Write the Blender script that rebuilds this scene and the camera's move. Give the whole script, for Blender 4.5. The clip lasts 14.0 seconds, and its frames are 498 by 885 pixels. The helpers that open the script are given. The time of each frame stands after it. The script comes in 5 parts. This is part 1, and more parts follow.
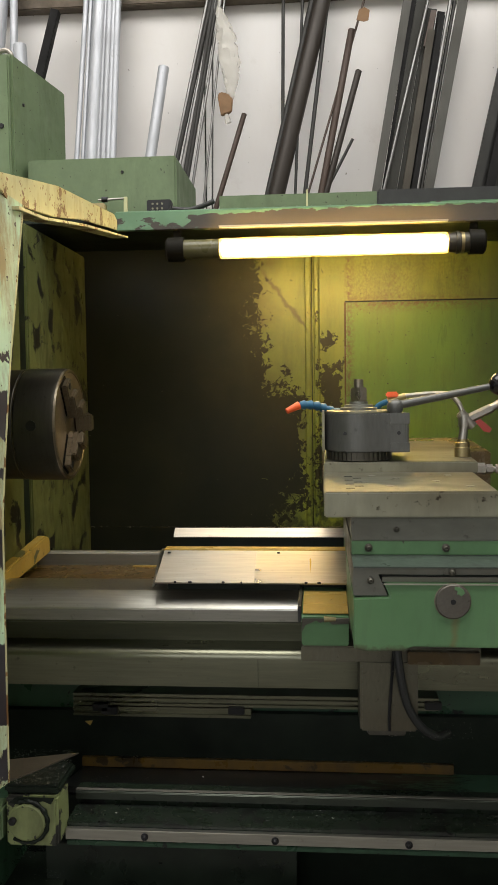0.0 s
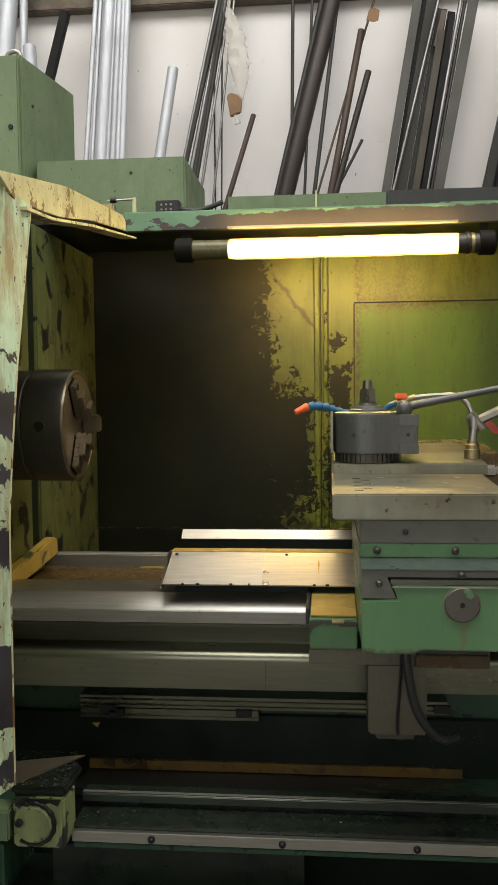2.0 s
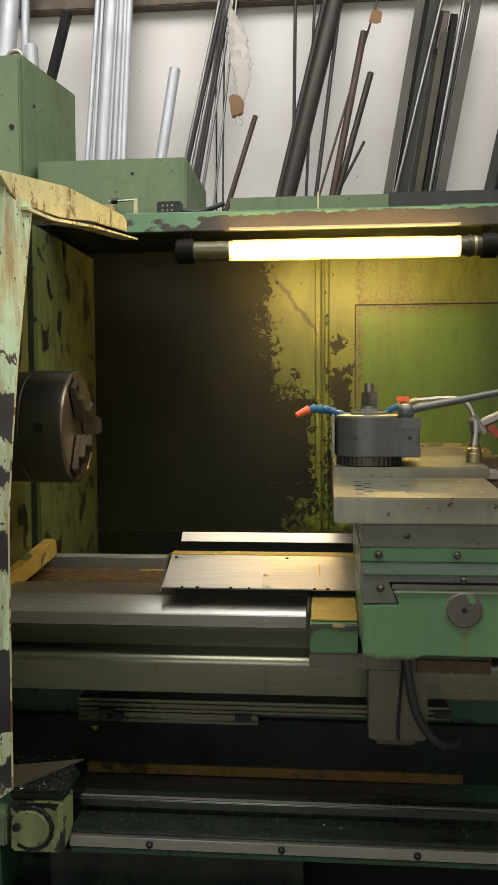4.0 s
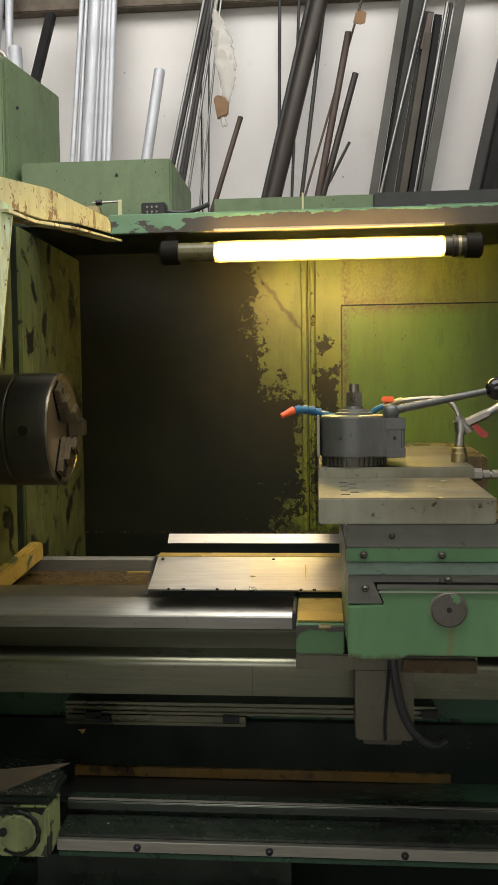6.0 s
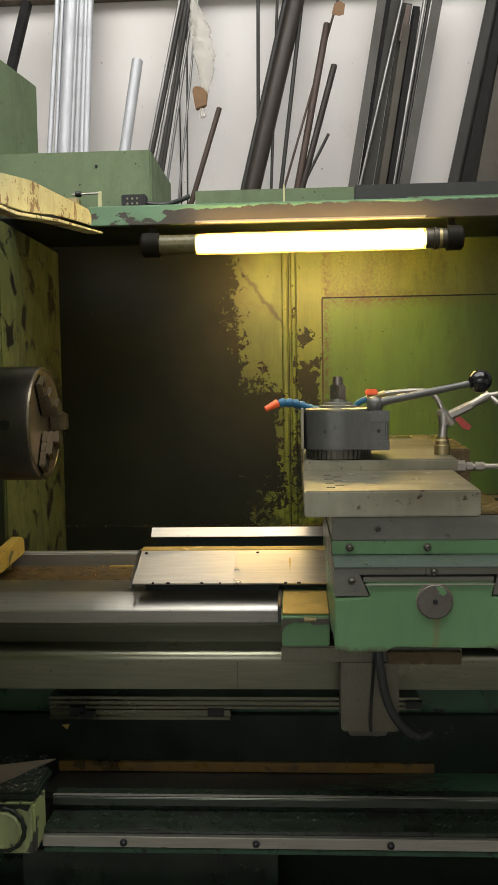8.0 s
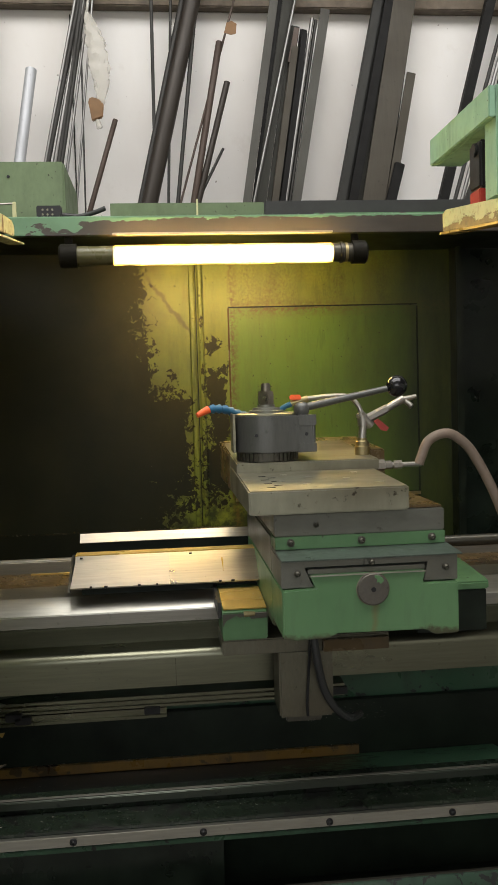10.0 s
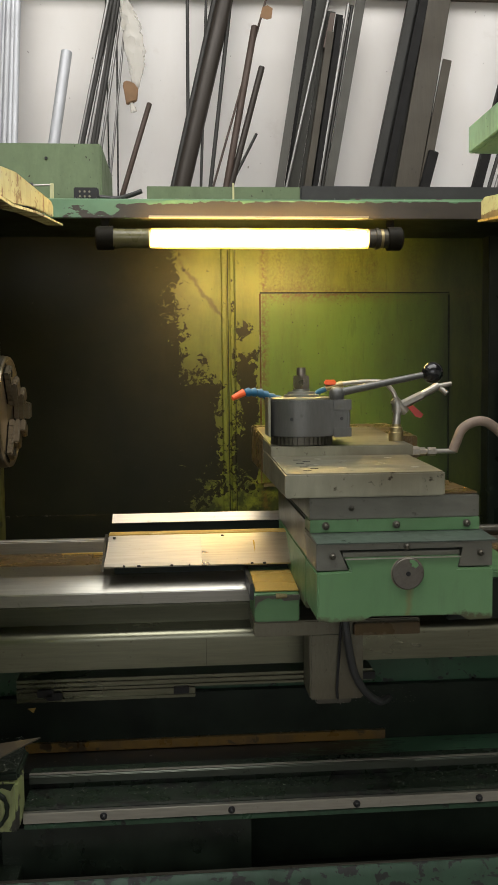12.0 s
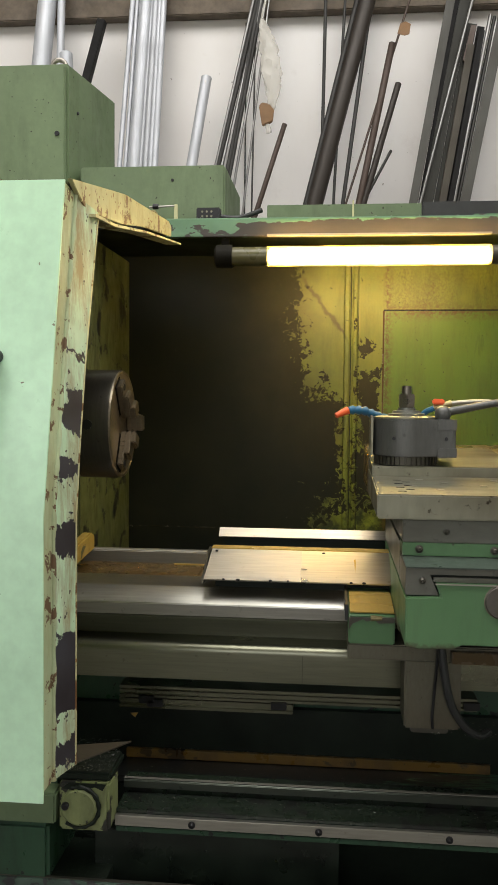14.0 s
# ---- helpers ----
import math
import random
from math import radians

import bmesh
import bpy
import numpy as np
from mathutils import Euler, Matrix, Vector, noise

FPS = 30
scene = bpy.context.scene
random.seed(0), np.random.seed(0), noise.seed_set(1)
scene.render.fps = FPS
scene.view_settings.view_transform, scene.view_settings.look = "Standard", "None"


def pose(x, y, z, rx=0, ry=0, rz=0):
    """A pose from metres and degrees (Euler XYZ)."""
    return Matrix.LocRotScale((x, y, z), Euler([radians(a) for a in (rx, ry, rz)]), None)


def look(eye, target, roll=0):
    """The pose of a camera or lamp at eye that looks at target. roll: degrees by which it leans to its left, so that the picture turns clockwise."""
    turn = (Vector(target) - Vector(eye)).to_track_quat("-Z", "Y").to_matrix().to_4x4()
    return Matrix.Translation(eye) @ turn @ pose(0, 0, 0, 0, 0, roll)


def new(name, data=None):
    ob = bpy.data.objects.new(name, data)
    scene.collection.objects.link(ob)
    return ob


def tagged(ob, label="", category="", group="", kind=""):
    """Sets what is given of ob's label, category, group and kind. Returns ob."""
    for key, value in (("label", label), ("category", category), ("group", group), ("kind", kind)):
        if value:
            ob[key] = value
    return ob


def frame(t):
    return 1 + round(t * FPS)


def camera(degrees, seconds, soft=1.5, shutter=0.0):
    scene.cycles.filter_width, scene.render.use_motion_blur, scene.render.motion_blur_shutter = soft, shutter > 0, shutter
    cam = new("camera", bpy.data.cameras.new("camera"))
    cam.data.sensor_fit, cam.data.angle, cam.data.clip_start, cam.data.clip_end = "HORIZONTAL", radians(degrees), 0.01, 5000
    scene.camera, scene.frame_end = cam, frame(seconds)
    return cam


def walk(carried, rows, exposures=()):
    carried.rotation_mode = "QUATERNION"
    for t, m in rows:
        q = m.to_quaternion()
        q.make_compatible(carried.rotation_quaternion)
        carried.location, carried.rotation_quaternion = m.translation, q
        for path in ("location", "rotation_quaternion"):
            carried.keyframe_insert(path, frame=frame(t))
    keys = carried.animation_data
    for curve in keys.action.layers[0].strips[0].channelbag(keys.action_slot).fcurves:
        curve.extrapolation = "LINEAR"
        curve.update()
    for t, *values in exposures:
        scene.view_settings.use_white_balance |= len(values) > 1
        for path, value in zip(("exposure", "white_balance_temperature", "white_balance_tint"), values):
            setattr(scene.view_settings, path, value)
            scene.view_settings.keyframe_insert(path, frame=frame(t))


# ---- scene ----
cam = camera(32.2, 14.0)

PATH = [
    (0, (0.072, 0.272, 1.225), (-0.092, 2.262, 1.11), -0.7),
    (0.5, (0.071, 0.277, 1.225), (-0.098, 2.266, 1.107), -0.7),
    (1, (0.073, 0.279, 1.225), (-0.104, 2.267, 1.107), -0.9),
    (1.5, (0.07, 0.278, 1.224), (-0.11, 2.266, 1.111), -0.8),
    (2, (0.073, 0.278, 1.225), (-0.112, 2.267, 1.113), -0.6),
    (2.5, (0.069, 0.28, 1.226), (-0.12, 2.268, 1.116), -0.4),
    (5, (0.074, 0.287, 1.227), (-0.104, 2.276, 1.12), -0.4),
    (5.5, (0.078, 0.287, 1.228), (-0.093, 2.277, 1.123), -0.7),
    (6, (0.078, 0.288, 1.227), (-0.083, 2.278, 1.12), -0.7),
    (6.5, (0.08, 0.293, 1.226), (-0.063, 2.284, 1.104), -0.7),
    (7, (0.08, 0.293, 1.226), (-0.047, 2.285, 1.105), -0.8),
    (9.5, (-0.009, 0.25, 1.234), (0.042, 2.244, 1.098), -1.2),
    (10, (-0.041, 0.227, 1.232), (0.157, 2.214, 1.114), -1.7),
    (10.5, (-0.051, 0.223, 1.228), (0.266, 2.194, 1.103), -1.8),
    (11, (-0.056, 0.224, 1.227), (0.251, 2.196, 1.097), -1.6),
    (11.5, (-0.058, 0.222, 1.225), (0.198, 2.201, 1.093), -1.1),
    (12, (-0.069, 0.222, 1.223), (0.086, 2.211, 1.081), -0.6),
    (12.5, (-0.072, 0.209, 1.227), (0.029, 2.202, 1.099), -0.4),
    (13, (-0.073, 0.197, 1.226), (-0.025, 2.194, 1.116), -0.4),
    (13.5, (-0.062, 0.198, 1.223), (-0.09, 2.195, 1.124), -0.7),
    (14, (0.016, 0.223, 1.222), (-0.181, 2.211, 1.12), 0.5),
]
walk(cam, [(t, look(eye, target, lean)) for t, eye, target, lean in PATH])

# ---- light ----
world = bpy.data.worlds.new("sky")
scene.world = world
world.use_nodes = True
sky = world.node_tree.nodes.new("ShaderNodeTexSky")
sky.sky_type, sky.sun_disc, sky.sun_elevation, sky.sun_rotation = "NISHITA", False, radians(40), radians(200)
world.node_tree.links.new(sky.outputs[0], world.node_tree.nodes["Background"].inputs[0])
world.node_tree.nodes["Background"].inputs[1].default_value = 0.1


def area_light(name, m, sx, sy, power, colour):
    data = bpy.data.lights.new(name, "AREA")
    data.shape, data.size, data.size_y, data.energy, data.color = "RECTANGLE", sx, sy, power, colour
    ob = new(name, data)
    ob.matrix_world = m
    return ob


# added, unseen: skylight over the aisle and the tall shop window behind the camera
area_light("skylight_lamp", pose(0.2, 0.9, 3.74), 4.4, 2.1, 152, (0.99, 0.962, 0.905))
area_light("window_lamp", look((-0.8, -2.08, 2.1), (-0.8, 3, 2.1)), 2.8, 1.5, 20, (1.0, 0.955, 0.925))


# ---- materials ----
class Nodes:
    """A short way to wire a material."""

    def __init__(self, name):
        self.mat = bpy.data.materials.new(name)
        self.mat.use_nodes = True
        self.tree = self.mat.node_tree
        self.bsdf = self.tree.nodes["Principled BSDF"]
        self.coord = self.tree.nodes.new("ShaderNodeTexCoord").outputs["Object"]

    def put(self, socket, value):
        if hasattr(value, "is_output"):
            self.tree.links.new(value, socket)
        elif isinstance(value, (tuple, list)) and len(value) == 3 and socket.type == "RGBA":
            socket.default_value = (*value, 1)
        else:
            socket.default_value = value

    def noise(self, scale, detail=6.0, rough=0.6, stretch=(1, 1, 1), distort=0.0):
        m = self.tree.nodes.new("ShaderNodeMapping")
        m.inputs["Scale"].default_value = stretch
        self.tree.links.new(self.coord, m.inputs["Vector"])
        n = self.tree.nodes.new("ShaderNodeTexNoise")
        n.inputs["Scale"].default_value, n.inputs["Detail"].default_value = scale, detail
        n.inputs["Roughness"].default_value, n.inputs["Distortion"].default_value = rough, distort
        self.tree.links.new(m.outputs[0], n.inputs["Vector"])
        return n.outputs["Fac"]

    def span(self, value, a, b, c=0.0, d=1.0):
        n = self.tree.nodes.new("ShaderNodeMapRange")
        for i, v in enumerate((value, a, b, c, d)):
            self.put(n.inputs[i], v)
        return n.outputs[0]

    def math(self, op, a, b=0.0):
        n = self.tree.nodes.new("ShaderNodeMath")
        n.operation = op
        self.put(n.inputs[0], a), self.put(n.inputs[1], b)
        return n.outputs[0]

    def mix(self, f, a, b):
        n = self.tree.nodes.new("ShaderNodeMix")
        n.data_type = "RGBA"
        self.put(n.inputs[0], f), self.put(n.inputs[6], a), self.put(n.inputs[7], b)
        return n.outputs[2]

    def axis(self):
        n = self.tree.nodes.new("ShaderNodeSeparateXYZ")
        g = self.tree.nodes.new("ShaderNodeNewGeometry")
        self.tree.links.new(g.outputs["Position"], n.inputs[0])
        return n.outputs

    def bump(self, height, strength, distance=0.002):
        n = self.tree.nodes.new("ShaderNodeBump")
        n.inputs["Strength"].default_value, n.inputs["Distance"].default_value = strength, distance
        self.tree.links.new(height, n.inputs["Height"])
        self.tree.links.new(n.outputs[0], self.bsdf.inputs["Normal"])

    def done(self, colour, rough, metal=0.0, spec=0.5):
        self.put(self.bsdf.inputs["Base Color"], colour)
        self.put(self.bsdf.inputs["Roughness"], rough)
        self.put(self.bsdf.inputs["Metallic"], metal)
        self.put(self.bsdf.inputs["Specular IOR Level"], spec)
        return self.mat


def paint(name, base, under, chips=0.62, scale=9.0, rough=0.42, dirt=0.35, dark=(0.03, 0.025, 0.015), specks=0.71):
    """Enamel on iron: patchy tone, grime in streaks, chips down to what lies under it."""
    k = Nodes(name)
    tone = k.span(k.noise(3.5, 5), 0.3, 0.7, 0.78, 1.12)
    vary = k.mix(k.span(k.noise(60, 3), 0.35, 0.65), tuple(c * 0.92 for c in base), base)
    m = k.tree.nodes.new("ShaderNodeVectorMath")
    m.operation = "SCALE"
    k.tree.links.new(vary, m.inputs[0]), k.tree.links.new(tone, m.inputs["Scale"])
    grime = k.span(k.noise(14, 8, 0.65, (1, 1, 0.3)), 0.5, 0.78, 0, dirt)
    c = k.mix(grime, m.outputs[0], dark)
    chip = k.span(k.noise(scale, 9, 0.62, (1, 1, 1), 0.4), chips, chips + 0.015)
    c = k.mix(chip, c, under)
    speck = k.span(k.noise(130, 2, 0.5), specks, specks + 0.03)
    c = k.mix(speck, c, dark)
    h = k.math("SUBTRACT", k.math("MULTIPLY", k.noise(45, 3), 0.25), chip)
    k.bump(h, 0.35, 0.0012)
    return k.done(c, k.math("ADD", k.math("MULTIPLY", grime, 0.5), k.span(k.noise(20, 4), 0.3, 0.7, rough - 0.08, rough + 0.14)))


def steel(name, base, rough=0.32, stain=(0.10, 0.08, 0.05), amount=0.4, metal=0.95, along=(0.06, 1, 1), scale=40.0, spec=0.5):
    """Bare machined metal: brushed along one way, oily and stained in patches."""
    k = Nodes(name)
    brush = k.noise(scale * 6, 3, 0.6, along)
    patch = k.span(k.noise(6, 4, 0.5, (0.5, 1, 1)), 0.42, 0.72, 0, amount)
    c = k.mix(k.span(brush, 0.3, 0.7), tuple(v * 0.82 for v in base), base)
    c = k.mix(patch, c, stain)
    spot = k.span(k.noise(75, 4, 0.6), 0.64, 0.74, 0, amount)
    c = k.mix(spot, c, tuple(v * 0.4 for v in stain))
    k.bump(brush, 0.12, 0.0006)
    r = k.math("ADD", k.span(k.noise(14, 3, 0.5, (0.4, 1, 1)), 0.3, 0.7, rough - 0.06, rough + 0.08), k.math("MULTIPLY", patch, 0.2))
    return k.done(c, r, metal, spec)


def plain(name, base, rough=0.5, metal=0.0, vary=0.2, scale=30.0, spec=0.5):
    k = Nodes(name)
    c = k.mix(k.span(k.noise(scale, 6), 0.3, 0.7), tuple(v * (1 - vary) for v in base), tuple(min(1, v * (1 + vary)) for v in base))
    k.bump(k.noise(scale * 5, 3), 0.15, 0.0008)
    return k.done(c, k.span(k.noise(scale * 0.6, 4), 0.3, 0.7, max(0.02, rough - 0.08), rough + 0.1), metal, spec)


def post_paint():
    """Dark pitted metal with olive-gold scuffs down one side and pale paint left at the foot."""
    k = Nodes("dark_olive_worn")
    x, y, z = k.axis()
    grain = k.noise(150, 6, 0.75)
    c = k.mix(k.span(k.noise(60, 6, 0.7), 0.35, 0.65), (0.052, 0.050, 0.032), (0.085, 0.080, 0.050))
    scuff = k.math("MULTIPLY", k.span(k.math("ADD", x, k.span(k.noise(40, 6, 0.7), 0.3, 0.7, -0.012, 0.012)), 0.576, 0.562), k.span(k.noise(110, 7, 0.75), 0.42, 0.60))
    c = k.mix(k.math("MULTIPLY", scuff, k.span(z, 1.622, 1.64, 0.2, 0.9)), c, (0.24, 0.235, 0.10))
    foot = k.span(k.math("ADD", z, k.span(k.noise(60, 7, 0.7), 0.3, 0.7, -0.006, 0.006)), 1.612, 1.609)
    c = k.mix(foot, c, k.mix(k.span(grain, 0.4, 0.65), (0.30, 0.36, 0.19), (0.15, 0.15, 0.07)))
    k.bump(k.math("ADD", k.math("MULTIPLY", k.noise(90, 3, 0.5), 0.8), k.math("MULTIPLY", foot, 0.6)), 0.6, 0.002)
    return k.done(c, k.span(grain, 0.35, 0.65, 0.28, 0.5))


def rail_paint():
    """Pale green-cream enamel on the rail, worn to brown in one ragged band above the lip."""
    k = Nodes("worn_rail_enamel")
    x, y, z = k.axis()
    up = k.math("SUBTRACT", z, k.math("MULTIPLY", y, 0.115))
    n = k.span(k.noise(38, 9, 0.7, (1, 0.45, 1), 0.5), 0.25, 0.75, -0.022, 0.022)
    bare = k.span(k.math("ADD", up, n), 1.322, 1.320)
    base = k.mix(k.span(k.noise(20, 5), 0.35, 0.65), (0.42, 0.47, 0.26), (0.52, 0.54, 0.32))
    base = k.mix(k.span(k.noise(90, 7, 0.75), 0.52, 0.66, 0, 0.7), base, (0.22, 0.15, 0.055))
    base = k.mix(k.span(k.noise(55, 6, 0.6), 0.66, 0.67), base, (0.05, 0.03, 0.018))
    rust = k.mix(k.span(k.noise(70, 6, 0.7), 0.35, 0.65), (0.085, 0.055, 0.025), (0.20, 0.13, 0.06))
    k.bump(k.math("SUBTRACT", k.math("MULTIPLY", k.noise(60, 4), 0.4), bare), 0.5, 0.0014)
    return k.done(k.mix(bare, base, rust), 0.42)


GREEN = paint("machine_green_enamel", (0.092, 0.198, 0.084), (0.035, 0.035, 0.03), 0.68, 8, 0.4)
GREENTOP = paint("sage_green_enamel", (0.140, 0.197, 0.100), (0.05, 0.045, 0.035), 0.76, 8, 0.5, 0.4)
# much darker than GREEN: shade of the low parts put in, with oily grime
GREENDARK = paint("shaded_oily_green_enamel", (0.030, 0.078, 0.041), (0.010, 0.011, 0.010), 0.62, 34, 0.3, 0.8, (0.009, 0.010, 0.007))
HOOD = paint("worn_hood_enamel", (0.13, 0.25, 0.13), (0.075, 0.058, 0.048), 0.55, 14, 0.4, 0.5)
MINT = paint("mint_enamel", (0.61, 0.90, 0.625), (0.10, 0.07, 0.05), 0.79, 16, 0.35, 0.10, (0.20, 0.22, 0.12), 0.755)
CREAM = paint("chipped_cream_enamel", (0.60, 0.58, 0.32), (0.17, 0.085, 0.03), 0.575, 22, 0.4, 0.95, (0.25, 0.13, 0.04), 0.66)
YELLOW = paint("yellow_enamel", (0.55, 0.38, 0.08), (0.10, 0.11, 0.05), 0.60, 14, 0.4, 0.6)
INNER = paint("oily_olive_enamel", (0.132, 0.148, 0.048), (0.015, 0.015, 0.010), 0.565, 13, 0.35, 0.85, (0.030, 0.028, 0.010))
WAY = steel("ground_way_steel", (0.49, 0.475, 0.415), 0.33, (0.20, 0.175, 0.12), 0.3)
BEDFACE = steel("oily_bed_iron", (0.225, 0.225, 0.160), 0.30, (0.11, 0.105, 0.065), 0.45)
# BEDFACE darkened: the shade of the way recess is in the colour
BEDDARK = steel("shaded_oily_bed_iron", (0.115, 0.118, 0.080), 0.36, (0.05, 0.05, 0.03), 0.5, 0.8)
WAYSIDE = steel("dull_way_flank", (0.30, 0.285, 0.245), 0.44, (0.16, 0.14, 0.10), 0.4, 0.6)
GIBIRON = steel("grey_machined_iron", (0.165, 0.168, 0.142), 0.42, (0.10, 0.09, 0.065), 0.55, 0.6, (0.4, 1, 1), 14)
AMBER = paint("amber_oily_ledge", (0.150, 0.088, 0.019), (0.04, 0.025, 0.009), 0.58, 12, 0.3, 0.95)
LIP = steel("rubbed_dark_lip", (0.070, 0.080, 0.062), 0.38, (0.025, 0.035, 0.025), 0.8, 0.7, (0.2, 1, 1))
# near-black with little gloss: the caps' backlit darkness is put into the colour
SHADEBLACK = plain("shade_black", (0.010, 0.0085, 0.005), 0.6, 0.0, 0.3, 30, 0.12)
IRON = steel("cast_iron_slide", (0.29, 0.283, 0.208), 0.38, (0.085, 0.066, 0.036), 0.95, 0.7, (1, 1, 0.25), 12)
IRONDARK = steel("dark_oiled_iron", (0.118, 0.112, 0.092), 0.34, (0.045, 0.04, 0.028), 0.6, 0.75, (0.3, 1, 1))
# warmer, smoother copy of COVER: lamp reflection near the carriage put into the steel
COVERLIT = steel("lamplit_cover_sheet", (0.56, 0.50, 0.39), 0.30, (0.42, 0.27, 0.10), 0.35)
COVER = steel("bright_cover_sheet", (0.50, 0.465, 0.395), 0.36, (0.34, 0.23, 0.10), 0.3)
POSTBODY = steel("grey_tool_steel", (0.125, 0.126, 0.118), 0.40, (0.075, 0.073, 0.067), 0.4, 0.6, (1, 1, 0.2))
CHUCK = steel("dark_chuck_iron", (0.085, 0.078, 0.062), 0.36, (0.032, 0.028, 0.020), 0.5, 0.8, (1, 0.1, 0.1))
JAW = steel("chuck_face_steel", (0.29, 0.245, 0.18), 0.32, (0.10, 0.075, 0.045), 0.7)
BRASS = steel("brass", (0.40, 0.33, 0.17), 0.36, (0.16, 0.12, 0.06), 0.5, 0.95, (1, 1, 1))
CHROME = steel("nickel_fitting", (0.42, 0.40, 0.36), 0.33, (0.18, 0.15, 0.11), 0.5, 0.95, (1, 1, 1))
BROWNOIL = paint("oil_brown_casting", (0.095, 0.060, 0.020), (0.045, 0.028, 0.011), 0.62, 12, 0.24, 0.6)
GOLDOIL = steel("amber_oil_on_steel", (0.60, 0.41, 0.11), 0.26, (0.26, 0.15, 0.035), 0.6, 0.2, (1, 1, 1))
BLACK = plain("black_steel", (0.009, 0.009, 0.010), 0.42, 0.1)
# near-black for oily iron and shaded hollows; its green tint holds lens haze
VOID = plain("oil_and_shade_black", (0.0092, 0.0142, 0.0088), 0.45, 0.0, 0.5, 12, 0.24)
RUBBER = plain("black_rubber", (0.022, 0.023, 0.022), 0.5)
HOSE = plain("brown_grey_hose", (0.22, 0.165, 0.125), 0.6)
BLUE = plain("blue_plastic", (0.012, 0.10, 0.19), 0.4)
ORANGE = plain("orange_plastic", (0.85, 0.13, 0.03), 0.4)
RED = plain("red_plastic", (0.36, 0.03, 0.022), 0.4)
BALL = plain("black_bakelite", (0.008, 0.008, 0.009), 0.14, 0, 0.1)
ALU = steel("mill_aluminium", (0.54, 0.555, 0.585), 0.56, (0.42, 0.43, 0.45), 0.3, 0.6, (1, 1, 0.05), 20)
ALUD = steel("dull_aluminium", (0.40, 0.41, 0.43), 0.5, (0.3, 0.3, 0.3), 0.3, 0.7, (1, 1, 0.05), 20)
STEEL = steel("drawn_steel", (0.225, 0.222, 0.215), 0.32, (0.07, 0.06, 0.05), 0.5, 0.8, (1, 1, 0.05), 20)
DARK = steel("scaled_steel", (0.038, 0.037, 0.034), 0.45, (0.020, 0.018, 0.015), 0.5, 0.25, (1, 1, 0.05), 20, 0.3)
DARKB = steel("brown_scaled_steel", (0.036, 0.029, 0.023), 0.38, (0.02, 0.015, 0.011), 0.6, 0.2, (1, 1, 0.05), 20, 0.35)
RUSTY = steel("rusted_steel", (0.07, 0.047, 0.036), 0.5, (0.04, 0.024, 0.014), 0.7, 0.25, (1, 1, 0.05), 20)
FLAT = steel("grey_flat_steel", (0.070, 0.068, 0.058), 0.5, (0.040, 0.036, 0.030), 0.6, 0.05, (1, 1, 0.05), 20, 0.3)
BLACKBAR = plain("black_bar_steel", (0.0095, 0.0092, 0.0088), 0.55, 0.0, 0.3, 40, 0.12)
FLATD = steel("dark_flat_steel", (0.030, 0.030, 0.024), 0.5, (0.018, 0.016, 0.013), 0.5, 0.05, (1, 1, 0.05), 20, 0.2)
FLATB = steel("brown_flat_steel", (0.064, 0.056, 0.042), 0.5, (0.036, 0.029, 0.021), 0.6, 0.05, (1, 1, 0.05), 20, 0.25)
DARKF = steel("dark_scaled_tube", (0.026, 0.026, 0.023), 0.5, (0.014, 0.013, 0.011), 0.5, 0.1, (1, 1, 0.05), 20, 0.25)
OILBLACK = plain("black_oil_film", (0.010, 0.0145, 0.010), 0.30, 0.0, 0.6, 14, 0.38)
WORNGREY = paint("rubbed_grey_green", (0.062, 0.083, 0.066), (0.10, 0.20, 0.12), 0.66, 22, 0.35, 0.5)
SHIELD = steel("brown_bare_sheet", (0.085, 0.072, 0.055), 0.45, (0.045, 0.035, 0.025), 0.5, 0.5, (1, 1, 1))
LEGIRON = steel("rust_brown_leg_iron", (0.150, 0.142, 0.102), 0.42, (0.07, 0.052, 0.03), 0.8, 0.6, (1, 1, 0.3))
NUT = steel("oiled_nut_steel", (0.22, 0.195, 0.16), 0.3, (0.08, 0.065, 0.05), 0.5, 0.9, (1, 1, 1))
POSTFRONT = post_paint()
RAILPAINT = rail_paint()
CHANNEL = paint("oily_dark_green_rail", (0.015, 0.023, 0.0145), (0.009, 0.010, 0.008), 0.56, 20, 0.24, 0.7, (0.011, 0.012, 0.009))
PALEGREEN = paint("pale_green_enamel", (0.27, 0.46, 0.32), (0.04, 0.04, 0.03), 0.70, 12, 0.45, 0.6)
DIRTYMINT = paint("grimy_mint_enamel", (0.27, 0.31, 0.13), (0.022, 0.022, 0.016), 0.53, 22, 0.4, 0.95, (0.04, 0.036, 0.013))
DISC = steel("brown_bare_disc", (0.155, 0.145, 0.125), 0.42, (0.075, 0.06, 0.045), 0.6, 0.7, (1, 1, 1))
FACE = steel("bronzed_chuck_face", (0.27, 0.21, 0.14), 0.36, (0.10, 0.07, 0.04), 0.6, 0.8, (1, 1, 1))
OLDGLASS = plain("smoked_tube_end", (0.10, 0.09, 0.035), 0.3)
WOOD = plain("grey_brown_timber", (0.11, 0.085, 0.06), 0.7, 0, 0.35, 25)
CARD = plain("brown_card", (0.21, 0.115, 0.05), 0.7)
CONCRETE = plain("stained_concrete", (0.12, 0.115, 0.105), 0.7, 0, 0.35, 6)
PLASTER = plain("grey_white_plaster", (0.62, 0.61, 0.59), 0.8, 0, 0.06, 3)


